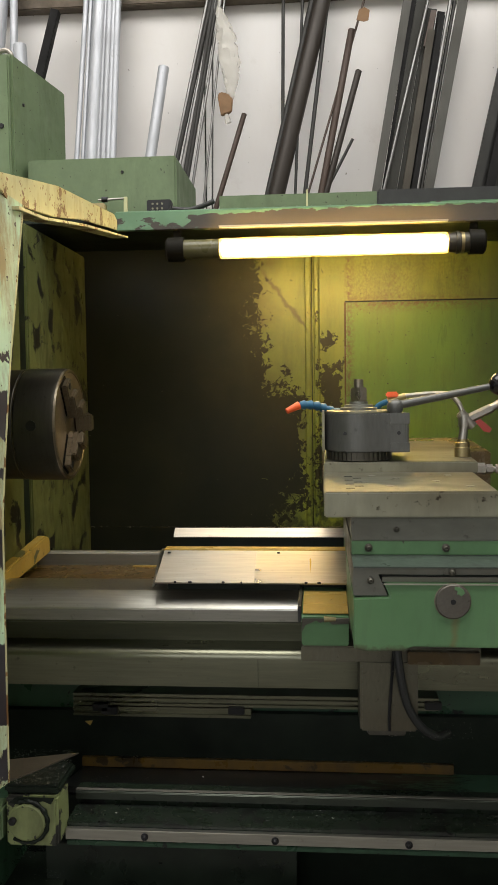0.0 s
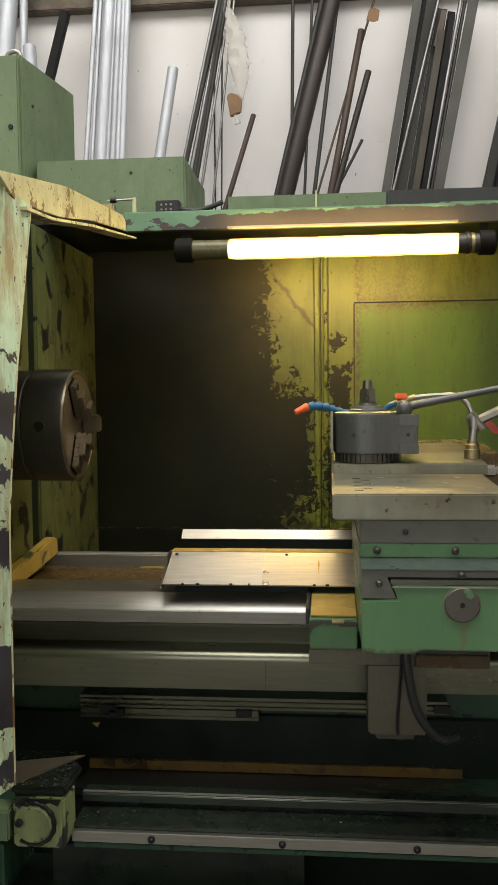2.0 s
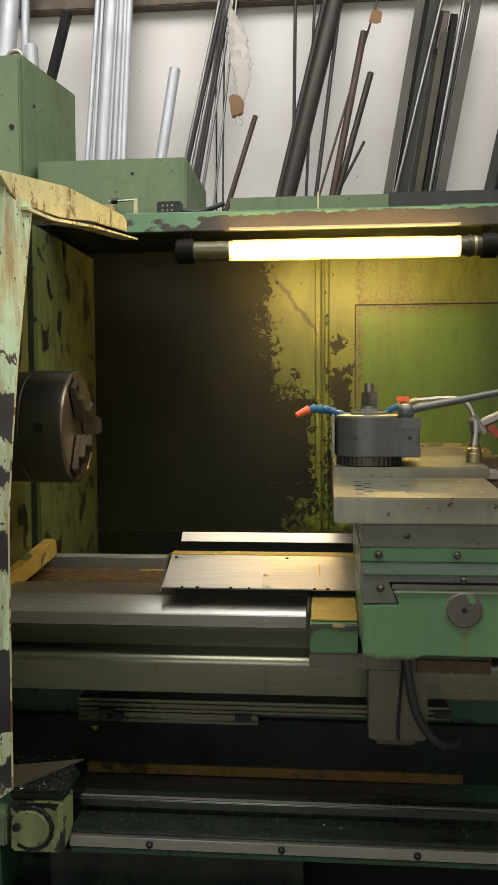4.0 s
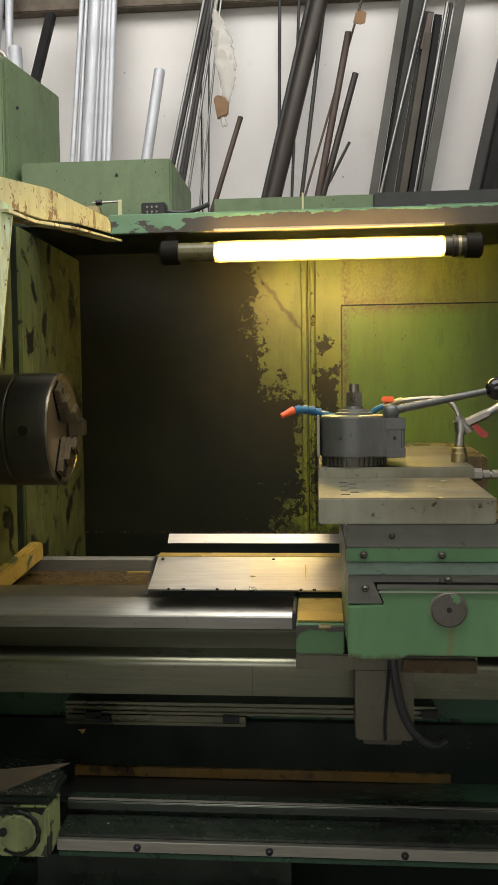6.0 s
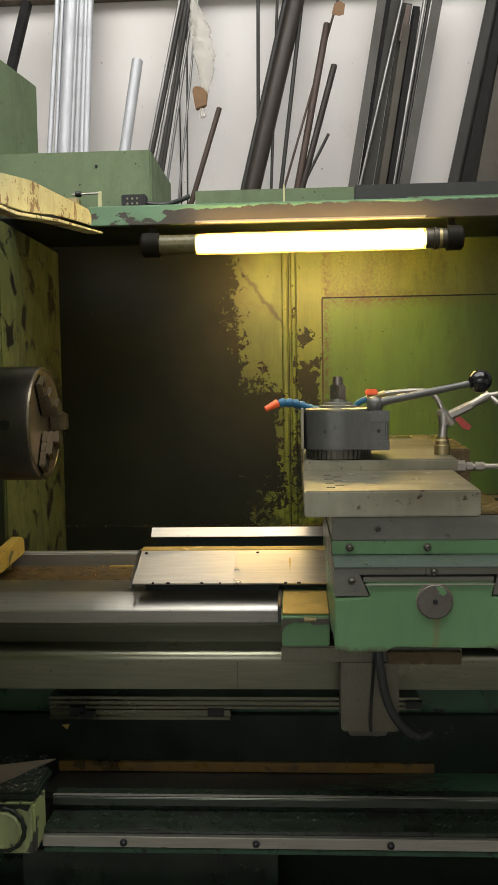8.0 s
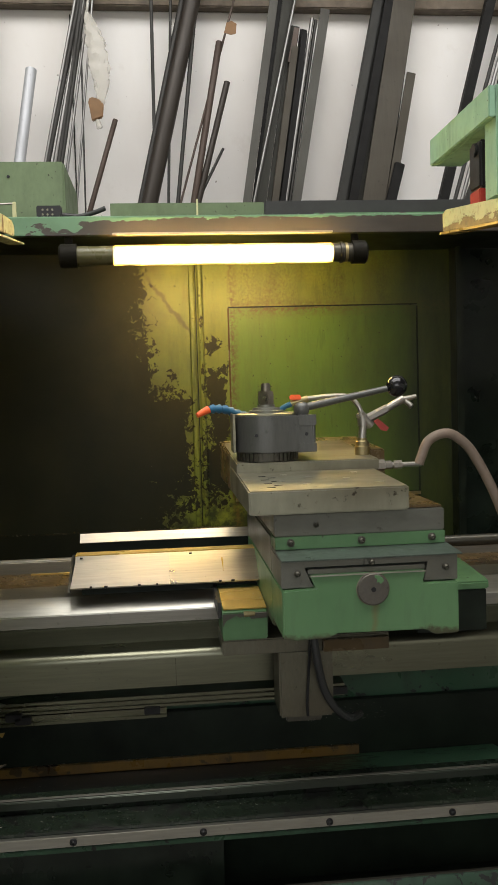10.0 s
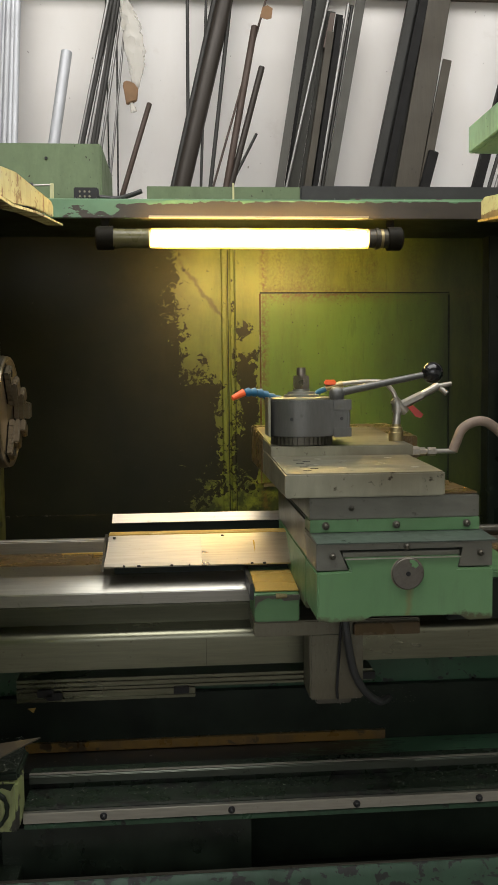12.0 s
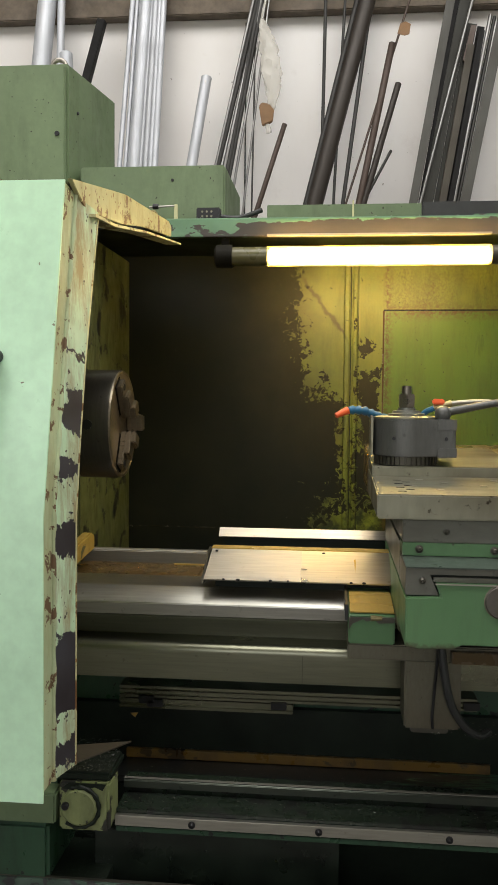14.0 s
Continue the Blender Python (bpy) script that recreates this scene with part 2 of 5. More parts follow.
def wall_paint():
    k = Nodes("white_wall_paint")
    c = k.mix(k.span(k.noise(1.6, 6, 0.6, (1, 1, 0.35)), 0.35, 0.7), (0.80, 0.785, 0.77), (0.70, 0.665, 0.63))
    c = k.mix(k.span(k.noise(9, 8, 0.7), 0.60, 0.8, 0, 0.35), c, (0.50, 0.45, 0.40))
    c = k.mix(k.span(k.noise(70, 2, 0.5), 0.735, 0.75, 0, 0.8), c, (0.16, 0.13, 0.11))
    k.bump(k.noise(16, 6), 0.25, 0.004)
    return k.done(c, 0.75)


WALL = wall_paint()


def splash_paint(name, tone_a, tone_b):
    """The back sheet: olive enamel that has flaked to dark metal on the chuck's side, with oily rust under the lamp."""
    k = Nodes(name)
    x, y, z = k.axis()
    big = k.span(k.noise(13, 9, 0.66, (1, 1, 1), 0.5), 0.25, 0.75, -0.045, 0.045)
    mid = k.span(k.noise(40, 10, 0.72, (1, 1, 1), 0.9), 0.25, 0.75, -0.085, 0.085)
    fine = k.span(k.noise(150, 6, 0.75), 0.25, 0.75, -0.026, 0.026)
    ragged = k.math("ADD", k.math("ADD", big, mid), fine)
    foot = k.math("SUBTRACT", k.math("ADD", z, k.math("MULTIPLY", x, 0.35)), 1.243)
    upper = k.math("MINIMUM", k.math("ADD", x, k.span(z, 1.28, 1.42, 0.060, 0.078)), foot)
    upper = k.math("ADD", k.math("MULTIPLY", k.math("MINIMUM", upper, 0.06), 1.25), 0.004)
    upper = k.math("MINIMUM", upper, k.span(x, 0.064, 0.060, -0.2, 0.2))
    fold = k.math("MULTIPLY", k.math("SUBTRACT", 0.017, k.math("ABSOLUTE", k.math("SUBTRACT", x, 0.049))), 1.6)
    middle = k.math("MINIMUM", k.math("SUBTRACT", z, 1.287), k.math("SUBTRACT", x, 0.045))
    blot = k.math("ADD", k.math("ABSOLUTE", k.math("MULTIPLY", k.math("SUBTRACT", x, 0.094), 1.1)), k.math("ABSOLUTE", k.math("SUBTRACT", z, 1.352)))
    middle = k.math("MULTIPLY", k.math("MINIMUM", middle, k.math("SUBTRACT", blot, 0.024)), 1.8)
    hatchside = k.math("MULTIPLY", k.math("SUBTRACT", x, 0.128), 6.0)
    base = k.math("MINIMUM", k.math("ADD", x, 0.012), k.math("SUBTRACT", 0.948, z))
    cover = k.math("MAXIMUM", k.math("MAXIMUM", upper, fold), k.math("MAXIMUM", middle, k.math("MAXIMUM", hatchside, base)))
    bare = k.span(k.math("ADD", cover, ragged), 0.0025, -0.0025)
    green = k.mix(k.span(k.noise(5, 6), 0.3, 0.7), tone_a, tone_b)
    rust = k.math("MULTIPLY", k.math("MULTIPLY", k.span(k.noise(240, 5, 0.85, (1, 1, 0.8)), 0.46, 0.56), k.span(k.noise(9, 6, 0.65, (1, 1, 0.4)), 0.40, 0.62)), k.span(z, 1.41, 1.47))
    rust = k.math("MULTIPLY", rust, k.span(x, 0.04, 0.12))
    green = k.mix(k.math("MULTIPLY", rust, 0.7), green, (0.090, 0.066, 0.016))
    grime = k.span(k.noise(10, 9, 0.7, (1, 1, 0.25)), 0.48, 0.75, 0, 0.65)
    green = k.mix(grime, green, (0.07, 0.07, 0.015))
    # darker towards +x: lamp falloff put into the colour, along with streaky grime
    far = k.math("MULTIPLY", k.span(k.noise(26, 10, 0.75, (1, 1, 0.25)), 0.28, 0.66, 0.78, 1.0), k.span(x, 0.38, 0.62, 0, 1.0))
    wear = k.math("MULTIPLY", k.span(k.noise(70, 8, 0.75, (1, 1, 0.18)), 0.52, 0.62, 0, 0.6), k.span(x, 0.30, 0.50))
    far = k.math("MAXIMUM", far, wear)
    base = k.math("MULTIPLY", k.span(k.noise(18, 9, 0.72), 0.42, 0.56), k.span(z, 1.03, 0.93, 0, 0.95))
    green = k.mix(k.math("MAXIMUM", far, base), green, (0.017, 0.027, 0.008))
    speck = k.span(k.noise(110, 3, 0.6), 0.70, 0.73)
    green = k.mix(speck, green, (0.03, 0.025, 0.01))
    # smooth fade away from the tube lamp, put into the enamel's colour
    lamp_fade = k.span(k.math("ADD", x, k.span(k.noise(7, 5), 0.2, 0.8, -0.09, 0.09)), 0.03, -0.13, 0, 0.85)
    green = k.mix(lamp_fade, green, (0.05, 0.042, 0.014))
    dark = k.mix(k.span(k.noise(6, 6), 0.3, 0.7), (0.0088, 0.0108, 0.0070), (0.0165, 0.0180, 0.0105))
    # the lamp's brown glow on bare metal, put into the colour
    lamp_glow = k.math("MULTIPLY", k.span(k.math("ADD", x, k.span(k.noise(8, 7, 0.6), 0.25, 0.75, -0.06, 0.06)), -0.24, -0.03), k.span(k.noise(26, 8, 0.7, (1, 1, 0.5)), 0.25, 0.75, 0.45, 1.0))
    dark = k.mix(k.math("MULTIPLY", lamp_glow, k.span(z, 1.02, 1.25, 0.15, 0.8)), dark, (0.048, 0.043, 0.019))
    dark = k.mix(k.span(k.noise(120, 3, 0.6), 0.755, 0.77), dark, (0.30, 0.28, 0.22))
    rim = k.math("MAXIMUM", k.math("MULTIPLY", k.span(x, 0.165, 0.146), k.span(x, 0.132, 0.145)), k.math("MULTIPLY", k.math("MULTIPLY", k.span(z, 1.418, 1.442), k.span(z, 1.475, 1.446)), k.span(x, 0.14, 0.15)))
    rim = k.math("MULTIPLY", k.math("MULTIPLY", rim, k.span(x, 0.55, 0.35, 0.2, 1)), k.span(k.noise(120, 6, 0.8), 0.42, 0.56, 0, 0.9))
    green = k.mix(rim, green, (0.10, 0.06, 0.017))
    tint = k.math("ADD", k.math("MULTIPLY", x, 0.8), k.math("MULTIPLY", z, 0.6))
    streak = k.math("MULTIPLY", k.span(k.math("ABSOLUTE", k.math("SUBTRACT", tint, k.span(k.noise(20, 4), 0.3, 0.7, 0.852, 0.870))), 0.007, 0.002), k.span(x, -0.08, -0.05))
    green = k.mix(k.math("MULTIPLY", k.math("MULTIPLY", streak, k.span(x, 0.052, 0.04)), k.span(z, 1.36, 1.39, 0, 0.7)), green, (0.055, 0.050, 0.013))
    k.bump(k.math("SUBTRACT", k.math("MULTIPLY", k.noise(30, 4), 0.3), bare), 0.4, 0.0012)
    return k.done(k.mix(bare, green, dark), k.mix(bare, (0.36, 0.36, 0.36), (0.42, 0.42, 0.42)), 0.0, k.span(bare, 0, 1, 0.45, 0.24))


SPLASH = splash_paint("flaked_olive_sheet", (0.20, 0.225, 0.032), (0.135, 0.18, 0.024))
HATCH = splash_paint("olive_hatch_sheet", (0.125, 0.215, 0.026), (0.10, 0.185, 0.022))


def glow(name, colour, strength):
    k = Nodes(name)
    k.put(k.bsdf.inputs["Emission Color"], colour)
    k.bsdf.inputs["Emission Strength"].default_value = strength
    return k.done((0.8, 0.8, 0.8), 0.4)


def hood_edge_paint():
    """The hood's edge: green enamel rubbed away to brown metal along the middle."""
    k = Nodes("rubbed_hood_edge")
    x, y, z = k.axis()
    n = k.span(k.noise(30, 9, 0.7, (0.6, 1, 1), 0.6), 0.25, 0.75, -0.6, 0.6)
    side = k.math("ADD", k.span(x, -0.25, 0.0, -0.25, 0.35), k.span(z, 1.590, 1.604, 0.25, -0.55))
    bare = k.span(k.math("ADD", side, k.math("MULTIPLY", n, 0.75)), 0.0, 0.02)
    green = k.mix(k.span(k.noise(12, 5), 0.3, 0.7), (0.11, 0.21, 0.11), (0.15, 0.28, 0.16))
    metal = k.mix(k.span(k.noise(10, 6, 0.6, (0.3, 1, 1)), 0.3, 0.7), (0.036, 0.029, 0.022), (0.080, 0.064, 0.048))
    k.bump(k.math("SUBTRACT", k.math("MULTIPLY", k.noise(50, 4), 0.3), bare), 0.4, 0.001)
    return k.done(k.mix(bare, green, metal), 0.42)


HOODEDGE = hood_edge_paint()


def slope_paint():
    """Black oil with islands of green enamel left towards the tailstock."""
    k = Nodes("oil_black_green_islands")
    x, y, z = k.axis()
    n = k.math("ADD", k.noise(40, 10, 0.70, (0.4, 1, 1), 0.8), k.span(x, 0.02, 0.34, -0.20, 0.11))
    left = k.span(n, 0.52, 0.54)
    green = k.mix(k.span(k.noise(16, 4), 0.3, 0.7), (0.050, 0.135, 0.073), (0.075, 0.185, 0.105))
    k.bump(k.math("MULTIPLY", left, 1.0), 0.3, 0.001)
    return k.done(k.mix(left, (0.0065, 0.0075, 0.0065), green), 0.34)


SLOPE = slope_paint()
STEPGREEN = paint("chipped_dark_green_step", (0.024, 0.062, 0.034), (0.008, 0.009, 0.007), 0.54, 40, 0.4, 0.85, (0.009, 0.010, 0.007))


def apron_paint():
    """Green enamel with a rust run under the disc, grime along the lower edge and a few chips."""
    k = Nodes("apron_enamel")
    x, y, z = k.axis()
    c = k.mix(k.span(k.noise(5, 5), 0.3, 0.7), (0.078, 0.172, 0.071), (0.104, 0.208, 0.092))
    c = k.mix(k.span(k.noise(60, 5, 0.6, (1, 1, 0.2)), 0.52, 0.75, 0, 0.35), c, (0.07, 0.12, 0.06))
    d = k.math("ABSOLUTE", k.math("ADD", k.math("SUBTRACT", x, 0.2425), k.span(k.noise(30, 3), 0.3, 0.7, -0.004, 0.004)))
    run = k.math("MULTIPLY", k.span(d, 0.007, 0.001), k.span(z, 0.940, 0.934))
    c = k.mix(k.math("MULTIPLY", run, 0.5), c, (0.16, 0.10, 0.035))
    low = k.span(k.math("SUBTRACT", z, k.span(k.noise(45, 6, 0.7), 0.25, 0.75, -0.009, 0.009)), 0.896, 0.889)
    c = k.mix(k.math("MULTIPLY", low, 0.85), c, (0.05, 0.035, 0.018))
    chip = k.span(k.noise(30, 8, 0.65, (1, 1, 1), 0.4), 0.70, 0.71)
    c = k.mix(chip, c, (0.03, 0.028, 0.022))
    k.bump(k.math("SUBTRACT", k.math("MULTIPLY", k.noise(40, 4), 0.3), chip), 0.3, 0.001)
    return k.done(c, k.span(k.noise(16, 4), 0.3, 0.7, 0.32, 0.5))


APRON = apron_paint()


def flange_paint():
    """Mint enamel on the guard's edge, lost to dark metal in big flakes lower down, with rust runs."""
    k = Nodes("flaked_mint_edge")
    x, y, z = k.axis()
    wave = k.math("ADD", z, k.span(k.noise(22, 8, 0.62, (1, 1, 1), 0.4), 0.25, 0.75, -0.028, 0.028))
    bare = k.math("MULTIPLY", 0.0, z)
    for mid, half in ((1.266, 0.004), (1.203, 0.022), (1.136, 0.012), (1.050, 0.024), (0.890, 0.040), (0.803, 0.016)):
        bare = k.math("MAXIMUM", bare, k.span(k.math("ABSOLUTE", k.math("SUBTRACT", wave, mid)), half + 0.0008, half - 0.0008))
    keep = k.span(k.math("ADD", k.noise(34, 8, 0.6), k.span(z, 1.40, 1.28, -0.2, 0.0)), 0.665, 0.672)
    bare = k.math("MAXIMUM", bare, keep)
    base = k.mix(k.span(k.noise(30, 5), 0.35, 0.65), (0.50, 0.68, 0.46), (0.60, 0.78, 0.56))
    rust = k.span(k.noise(26, 9, 0.75, (1, 1, 0.2)), 0.44, 0.62, 0, 0.85)
    base = k.mix(rust, base, (0.27, 0.17, 0.065))
    base = k.mix(k.span(k.noise(120, 2, 0.5), 0.68, 0.70), base, (0.05, 0.03, 0.02))
    dark = k.mix(k.span(k.noise(9, 5), 0.35, 0.65), (0.030, 0.024, 0.027), (0.055, 0.052, 0.062))
    k.bump(k.math("SUBTRACT", k.math("MULTIPLY", k.noise(40, 4), 0.3), bare), 0.5, 0.0015)
    return k.done(k.mix(bare, base, dark), 0.42)


FLANGE = flange_paint()
RUSTEDGE = paint("rust_streaked_cream", (0.50, 0.58, 0.35), (0.13, 0.075, 0.035), 0.585, 42, 0.5, 0.85, (0.24, 0.16, 0.06))
TUBE = glow("lit_tube", (1.0, 0.72, 0.26), 66.0)


def clear(name, tint, rough=0.08, alpha=1.0):
    k = Nodes(name)
    k.bsdf.inputs["Transmission Weight"].default_value = 1.0 if alpha == 1 else 0.25
    k.bsdf.inputs["IOR"].default_value = 1.3
    k.bsdf.inputs["Alpha"].default_value = alpha
    return k.done(tint, rough)




def lamp_glass():
    """Clear tube with an oily film that scatters a part of the light."""
    k = Nodes("oily_lamp_glass")
    out = k.tree.nodes["Material Output"]
    through_it, film = k.tree.nodes.new("ShaderNodeBsdfTransparent"), k.tree.nodes.new("ShaderNodeBsdfTranslucent")
    through_it.inputs[0].default_value = (0.97, 0.95, 0.88, 1)
    k.put(film.inputs[0], k.mix(k.span(k.noise(40, 5), 0.3, 0.7), (0.88, 0.58, 0.19), (0.85, 0.62, 0.24)))
    both = k.tree.nodes.new("ShaderNodeMixShader")
    k.put(both.inputs[0], k.span(k.noise(18, 5), 0.3, 0.7, 0.16, 0.26))
    k.tree.links.new(through_it.outputs[0], both.inputs[1]), k.tree.links.new(film.outputs[0], both.inputs[2])
    k.tree.links.new(both.outputs[0], out.inputs[0])
    return k.mat


GLASS = lamp_glass()
FILM = clear("wrinkled_clear_film", (0.70, 0.67, 0.60), 0.25, 0.46)

# ---- mesh tools ----
ORIGIN = {}


def thing(name, at, label, category, group="", kind=""):
    ob = new(name)
    ob.empty_display_size = 0.05
    ob.location = at
    ORIGIN[ob.name] = Vector(at)
    return tagged(ob, label, category, group, kind)


def mesh_of(name, bm, mat, smooth=0.6):
    bmesh.ops.recalc_face_normals(bm, faces=bm.faces)
    me = bpy.data.meshes.new(name)
    for f in bm.faces:
        f.smooth = True
    for e in bm.edges:
        if len(e.link_faces) == 2 and e.calc_face_angle(0) > smooth:
            e.smooth = False
    bm.to_mesh(me)
    bm.free()
    me.materials.append(mat)
    return me


def part(name, bm, mat, parent, label=""):
    """One mesh under a thing or under a part, built in the thing's own world place."""
    o = ORIGIN[parent.name]
    bmesh.ops.translate(bm, vec=-o, verts=bm.verts)
    ob = new(name, mesh_of(name, bm, mat))
    ob.parent = parent
    ORIGIN[ob.name] = o
    return tagged(ob, label)


def single(name, bm, mat, label, category, group="", kind=""):
    """A thing, or a piece of the setting, that is one mesh."""
    lo = Vector((min(v.co.x for v in bm.verts) + max(v.co.x for v in bm.verts), min(v.co.y for v in bm.verts) + max(v.co.y for v in bm.verts), 0)) / 2
    lo.z = min(v.co.z for v in bm.verts)
    bmesh.ops.translate(bm, vec=-lo, verts=bm.verts)
    ob = new(name, mesh_of(name, bm, mat))
    ob.location = lo
    ORIGIN[ob.name] = lo
    return tagged(ob, label, category, group, kind)


def bevel(bm, width, segments=2, angle=0.5):
    edges = [e for e in bm.edges if len(e.link_faces) == 2 and e.calc_face_angle(0) > angle]
    if width > 0:
        bmesh.ops.bevel(bm, geom=edges, offset=width, segments=segments, affect="EDGES", clamp_overlap=True)
    return bm


def box(x0, x1, y0, y1, z0, z1, b=0.0015, bm=None):
    own = bmesh.new()
    bmesh.ops.create_cube(own, size=1)
    for v in own.verts:
        v.co = ((x0 + x1) / 2 + v.co.x * (x1 - x0), (y0 + y1) / 2 + v.co.y * (y1 - y0), (z0 + z1) / 2 + v.co.z * (z1 - z0))
    bevel(own, b)
    return join(bm, own)


def join(bm, own):
    if bm is None:
        return own
    me = bpy.data.meshes.new("tmp")
    own.to_mesh(me)
    own.free()
    bm.from_mesh(me)
    bpy.data.meshes.remove(me)
    return bm


def prism(points, a, b, axis="x", w=0.0015, bm=None):
    """An outline drawn out along an axis: (y, z) along x, (x, z) along y, (x, y) along z."""
    own = bmesh.new()

    def at(p, s):
        return {"x": (s, p[0], p[1]), "y": (p[0], s, p[1]), "z": (p[0], p[1], s)}[axis]

    v0, v1 = [own.verts.new(at(p, a)) for p in points], [own.verts.new(at(p, b)) for p in points]
    own.faces.new(v0), own.faces.new(v1[::-1])
    for i in range(len(points)):
        j = (i + 1) % len(points)
        own.faces.new((v0[i], v1[i], v1[j], v0[j]))
    bmesh.ops.recalc_face_normals(own, faces=own.faces)
    bevel(own, w)
    return join(bm, own)


def rod(p0, p1, r0, r1=None, seg=24, b=0.0, bm=None):
    r1 = r0 if r1 is None else r1
    p0, p1 = Vector(p0), Vector(p1)
    own = bmesh.new()
    d = p1 - p0
    bmesh.ops.create_cone(own, cap_ends=True, segments=seg, radius1=r0, radius2=r1, depth=d.length)
    if b:
        bevel(own, b, 2, 0.9)
    bmesh.ops.transform(own, matrix=Matrix.Translation((p0 + p1) / 2) @ d.to_track_quat("Z", "Y").to_matrix().to_4x4(), verts=own.verts)
    return join(bm, own)


def lathe(profile, axis_point, axis="x", seg=40, bm=None):
    """A turned shape: (along, radius) pairs round an axis."""
    own = bmesh.new()
    rings = []
    ax = Vector(axis_point)
    for s, r in profile:
        ring = []
        for i in range(seg):
            a = 2 * math.pi * i / seg
            c, n = r * math.cos(a), r * math.sin(a)
            ring.append(own.verts.new(ax + Vector({"x": (s, c, n), "y": (c, s, n), "z": (c, n, s)}[axis])))
        rings.append(ring)
    for a, b in zip(rings, rings[1:]):
        for i in range(seg):
            own.faces.new((a[i], a[(i + 1) % seg], b[(i + 1) % seg], b[i]))
    own.faces.new(rings[0]), own.faces.new(rings[-1])
    return join(bm, own)


def hose(points, r, seg=12, steps=8, ribs=0.0, bm=None):
    """A pipe swept along a smooth line through the points."""
    p = [Vector(q) for q in points]
    p = [2 * p[0] - p[1]] + p + [2 * p[-1] - p[-2]]
    line = []
    for i in range(1, len(p) - 2):
        for s in range(steps):
            t = s / steps
            line.append(0.5 * ((2 * p[i]) + (p[i + 1] - p[i - 1]) * t + (2 * p[i - 1] - 5 * p[i] + 4 * p[i + 1] - p[i + 2]) * t * t + (3 * p[i] - p[i - 1] - 3 * p[i + 1] + p[i + 2]) * t ** 3))
    line.append(p[-2])
    own = bmesh.new()
    rings = []
    up = Vector((0.13, 0.97, 0.2))
    for i, c in enumerate(line):
        d = (line[min(i + 1, len(line) - 1)] - line[max(i - 1, 0)]).normalized()
        u = d.cross(up).normalized()
        v = d.cross(u)
        rr = r * (1 + ribs * (0.5 if i % 4 < 2 else -0.5))
        rings.append([own.verts.new(c + rr * (math.cos(a) * u + math.sin(a) * v)) for a in (2 * math.pi * j / seg for j in range(seg))])
    for a, b in zip(rings, rings[1:]):
        for j in range(seg):
            own.faces.new((a[j], a[(j + 1) % seg], b[(j + 1) % seg], b[j]))
    own.faces.new(rings[0][::-1]), own.faces.new(rings[-1])
    return join(bm, own)


def sheet(points, t, normal, bm=None):
    """A thin plate: a flat outline of corners, t thick along the normal."""
    own = bmesh.new()
    n = Vector(normal).normalized() * t
    a, b = [own.verts.new(Vector(p)) for p in points], [own.verts.new(Vector(p) + n) for p in points]
    own.faces.new(a), own.faces.new(b[::-1])
    for i in range(len(a)):
        j = (i + 1) % len(a)
        own.faces.new((a[i], b[i], b[j], a[j]))
    return join(bm, own)


def socket_screw(name, at, r, parent, mat):
    """A domed cap screw whose head faces the aisle, on a thin washer."""
    x, y, z = at
    bm = lathe([(0.004, r * 1.25), (-0.0006, r * 1.25), (-0.0008, r), (-0.0032, r), (-0.0048, r * 0.8), (-0.0056, r * 0.45), (-0.0050, r * 0.35), (-0.0042, r * 0.3)], (x, y, z), "y", 20)
    return part(name, bm, mat, parent)


# ---- the room ----
single("floor", box(-3, 3, -2.2, 3.1, -0.2, 0, 0), CONCRETE, "stained grey concrete workshop floor", "floor", kind="structure")
single("wall_back", box(-3, 3, 3.1, 3.3, 0, 3.8, 0), WALL, "white painted wall with scuffs and specks", "wall", kind="structure")
single("wall_left", box(-3.2, -3, -2.2, 3.3, 0, 3.8, 0), PLASTER, "plain grey white side wall", "wall", kind="structure")
single("wall_right", box(3, 3.2, -2.2, 3.3, 0, 3.8, 0), PLASTER, "plain grey white side wall", "wall", kind="structure")
bm = box(-3, 3, -2.3, -2.2, 0, 1.3, 0)
box(-3, 3, -2.3, -2.2, 2.9, 3.8, 0, bm), box(-3, -2.25, -2.3, -2.2, 1.3, 2.9, 0, bm), box(0.65, 3, -2.3, -2.2, 1.3, 2.9, 0, bm)
single("wall_front", bm, PLASTER, "plain grey white wall with a wide window", "wall", kind="structure")
bm = box(-3.2, 3.2, -2.3, -0.2, 3.8, 3.9, 0)
box(-3.2, 3.2, 2.0, 3.3, 3.8, 3.9, 0, bm), box(-3.2, -2.05, -0.2, 2.0, 3.8, 3.9, 0, bm), box(2.45, 3.2, -0.2, 2.0, 3.8, 3.9, 0, bm)
single("ceiling", bm, PLASTER, "plain pale ceiling with a long skylight", "ceiling", kind="structure")
single("wall_batten", box(-2.9, 2.9, 3.052, 3.098, 2.462, 2.60, 0.003), WOOD, "grey brown timber batten on the white wall", "batten", kind="structure")

# ---- bed ----
BX0, BX1 = -0.541, 1.70
bed = thing("lathe_bed", (0.5, 1.9, 0), "green and bare iron lathe bed with ground ways", "lathe bed")
part("front_way", prism([(1.68, 0.846), (1.68, 0.8655), (1.6812, 0.8675), (1.711, 0.8895), (1.714, 0.8905), (1.80, 0.8905), (1.80, 0.846)], BX0, BX1, "x", 0.0006), WAY, bed, "bright ground front way")
part("way_flank", box(BX0, BX1, 1.6775, 1.6798, 0.8462, 0.8650, 0.0004), WAYSIDE, bed, "dull flank of the front way")
part("way_edge_strip", box(BX0, BX1, 1.676, 1.70, 0.8395, 0.8455, 0.002), BEDDARK, bed)
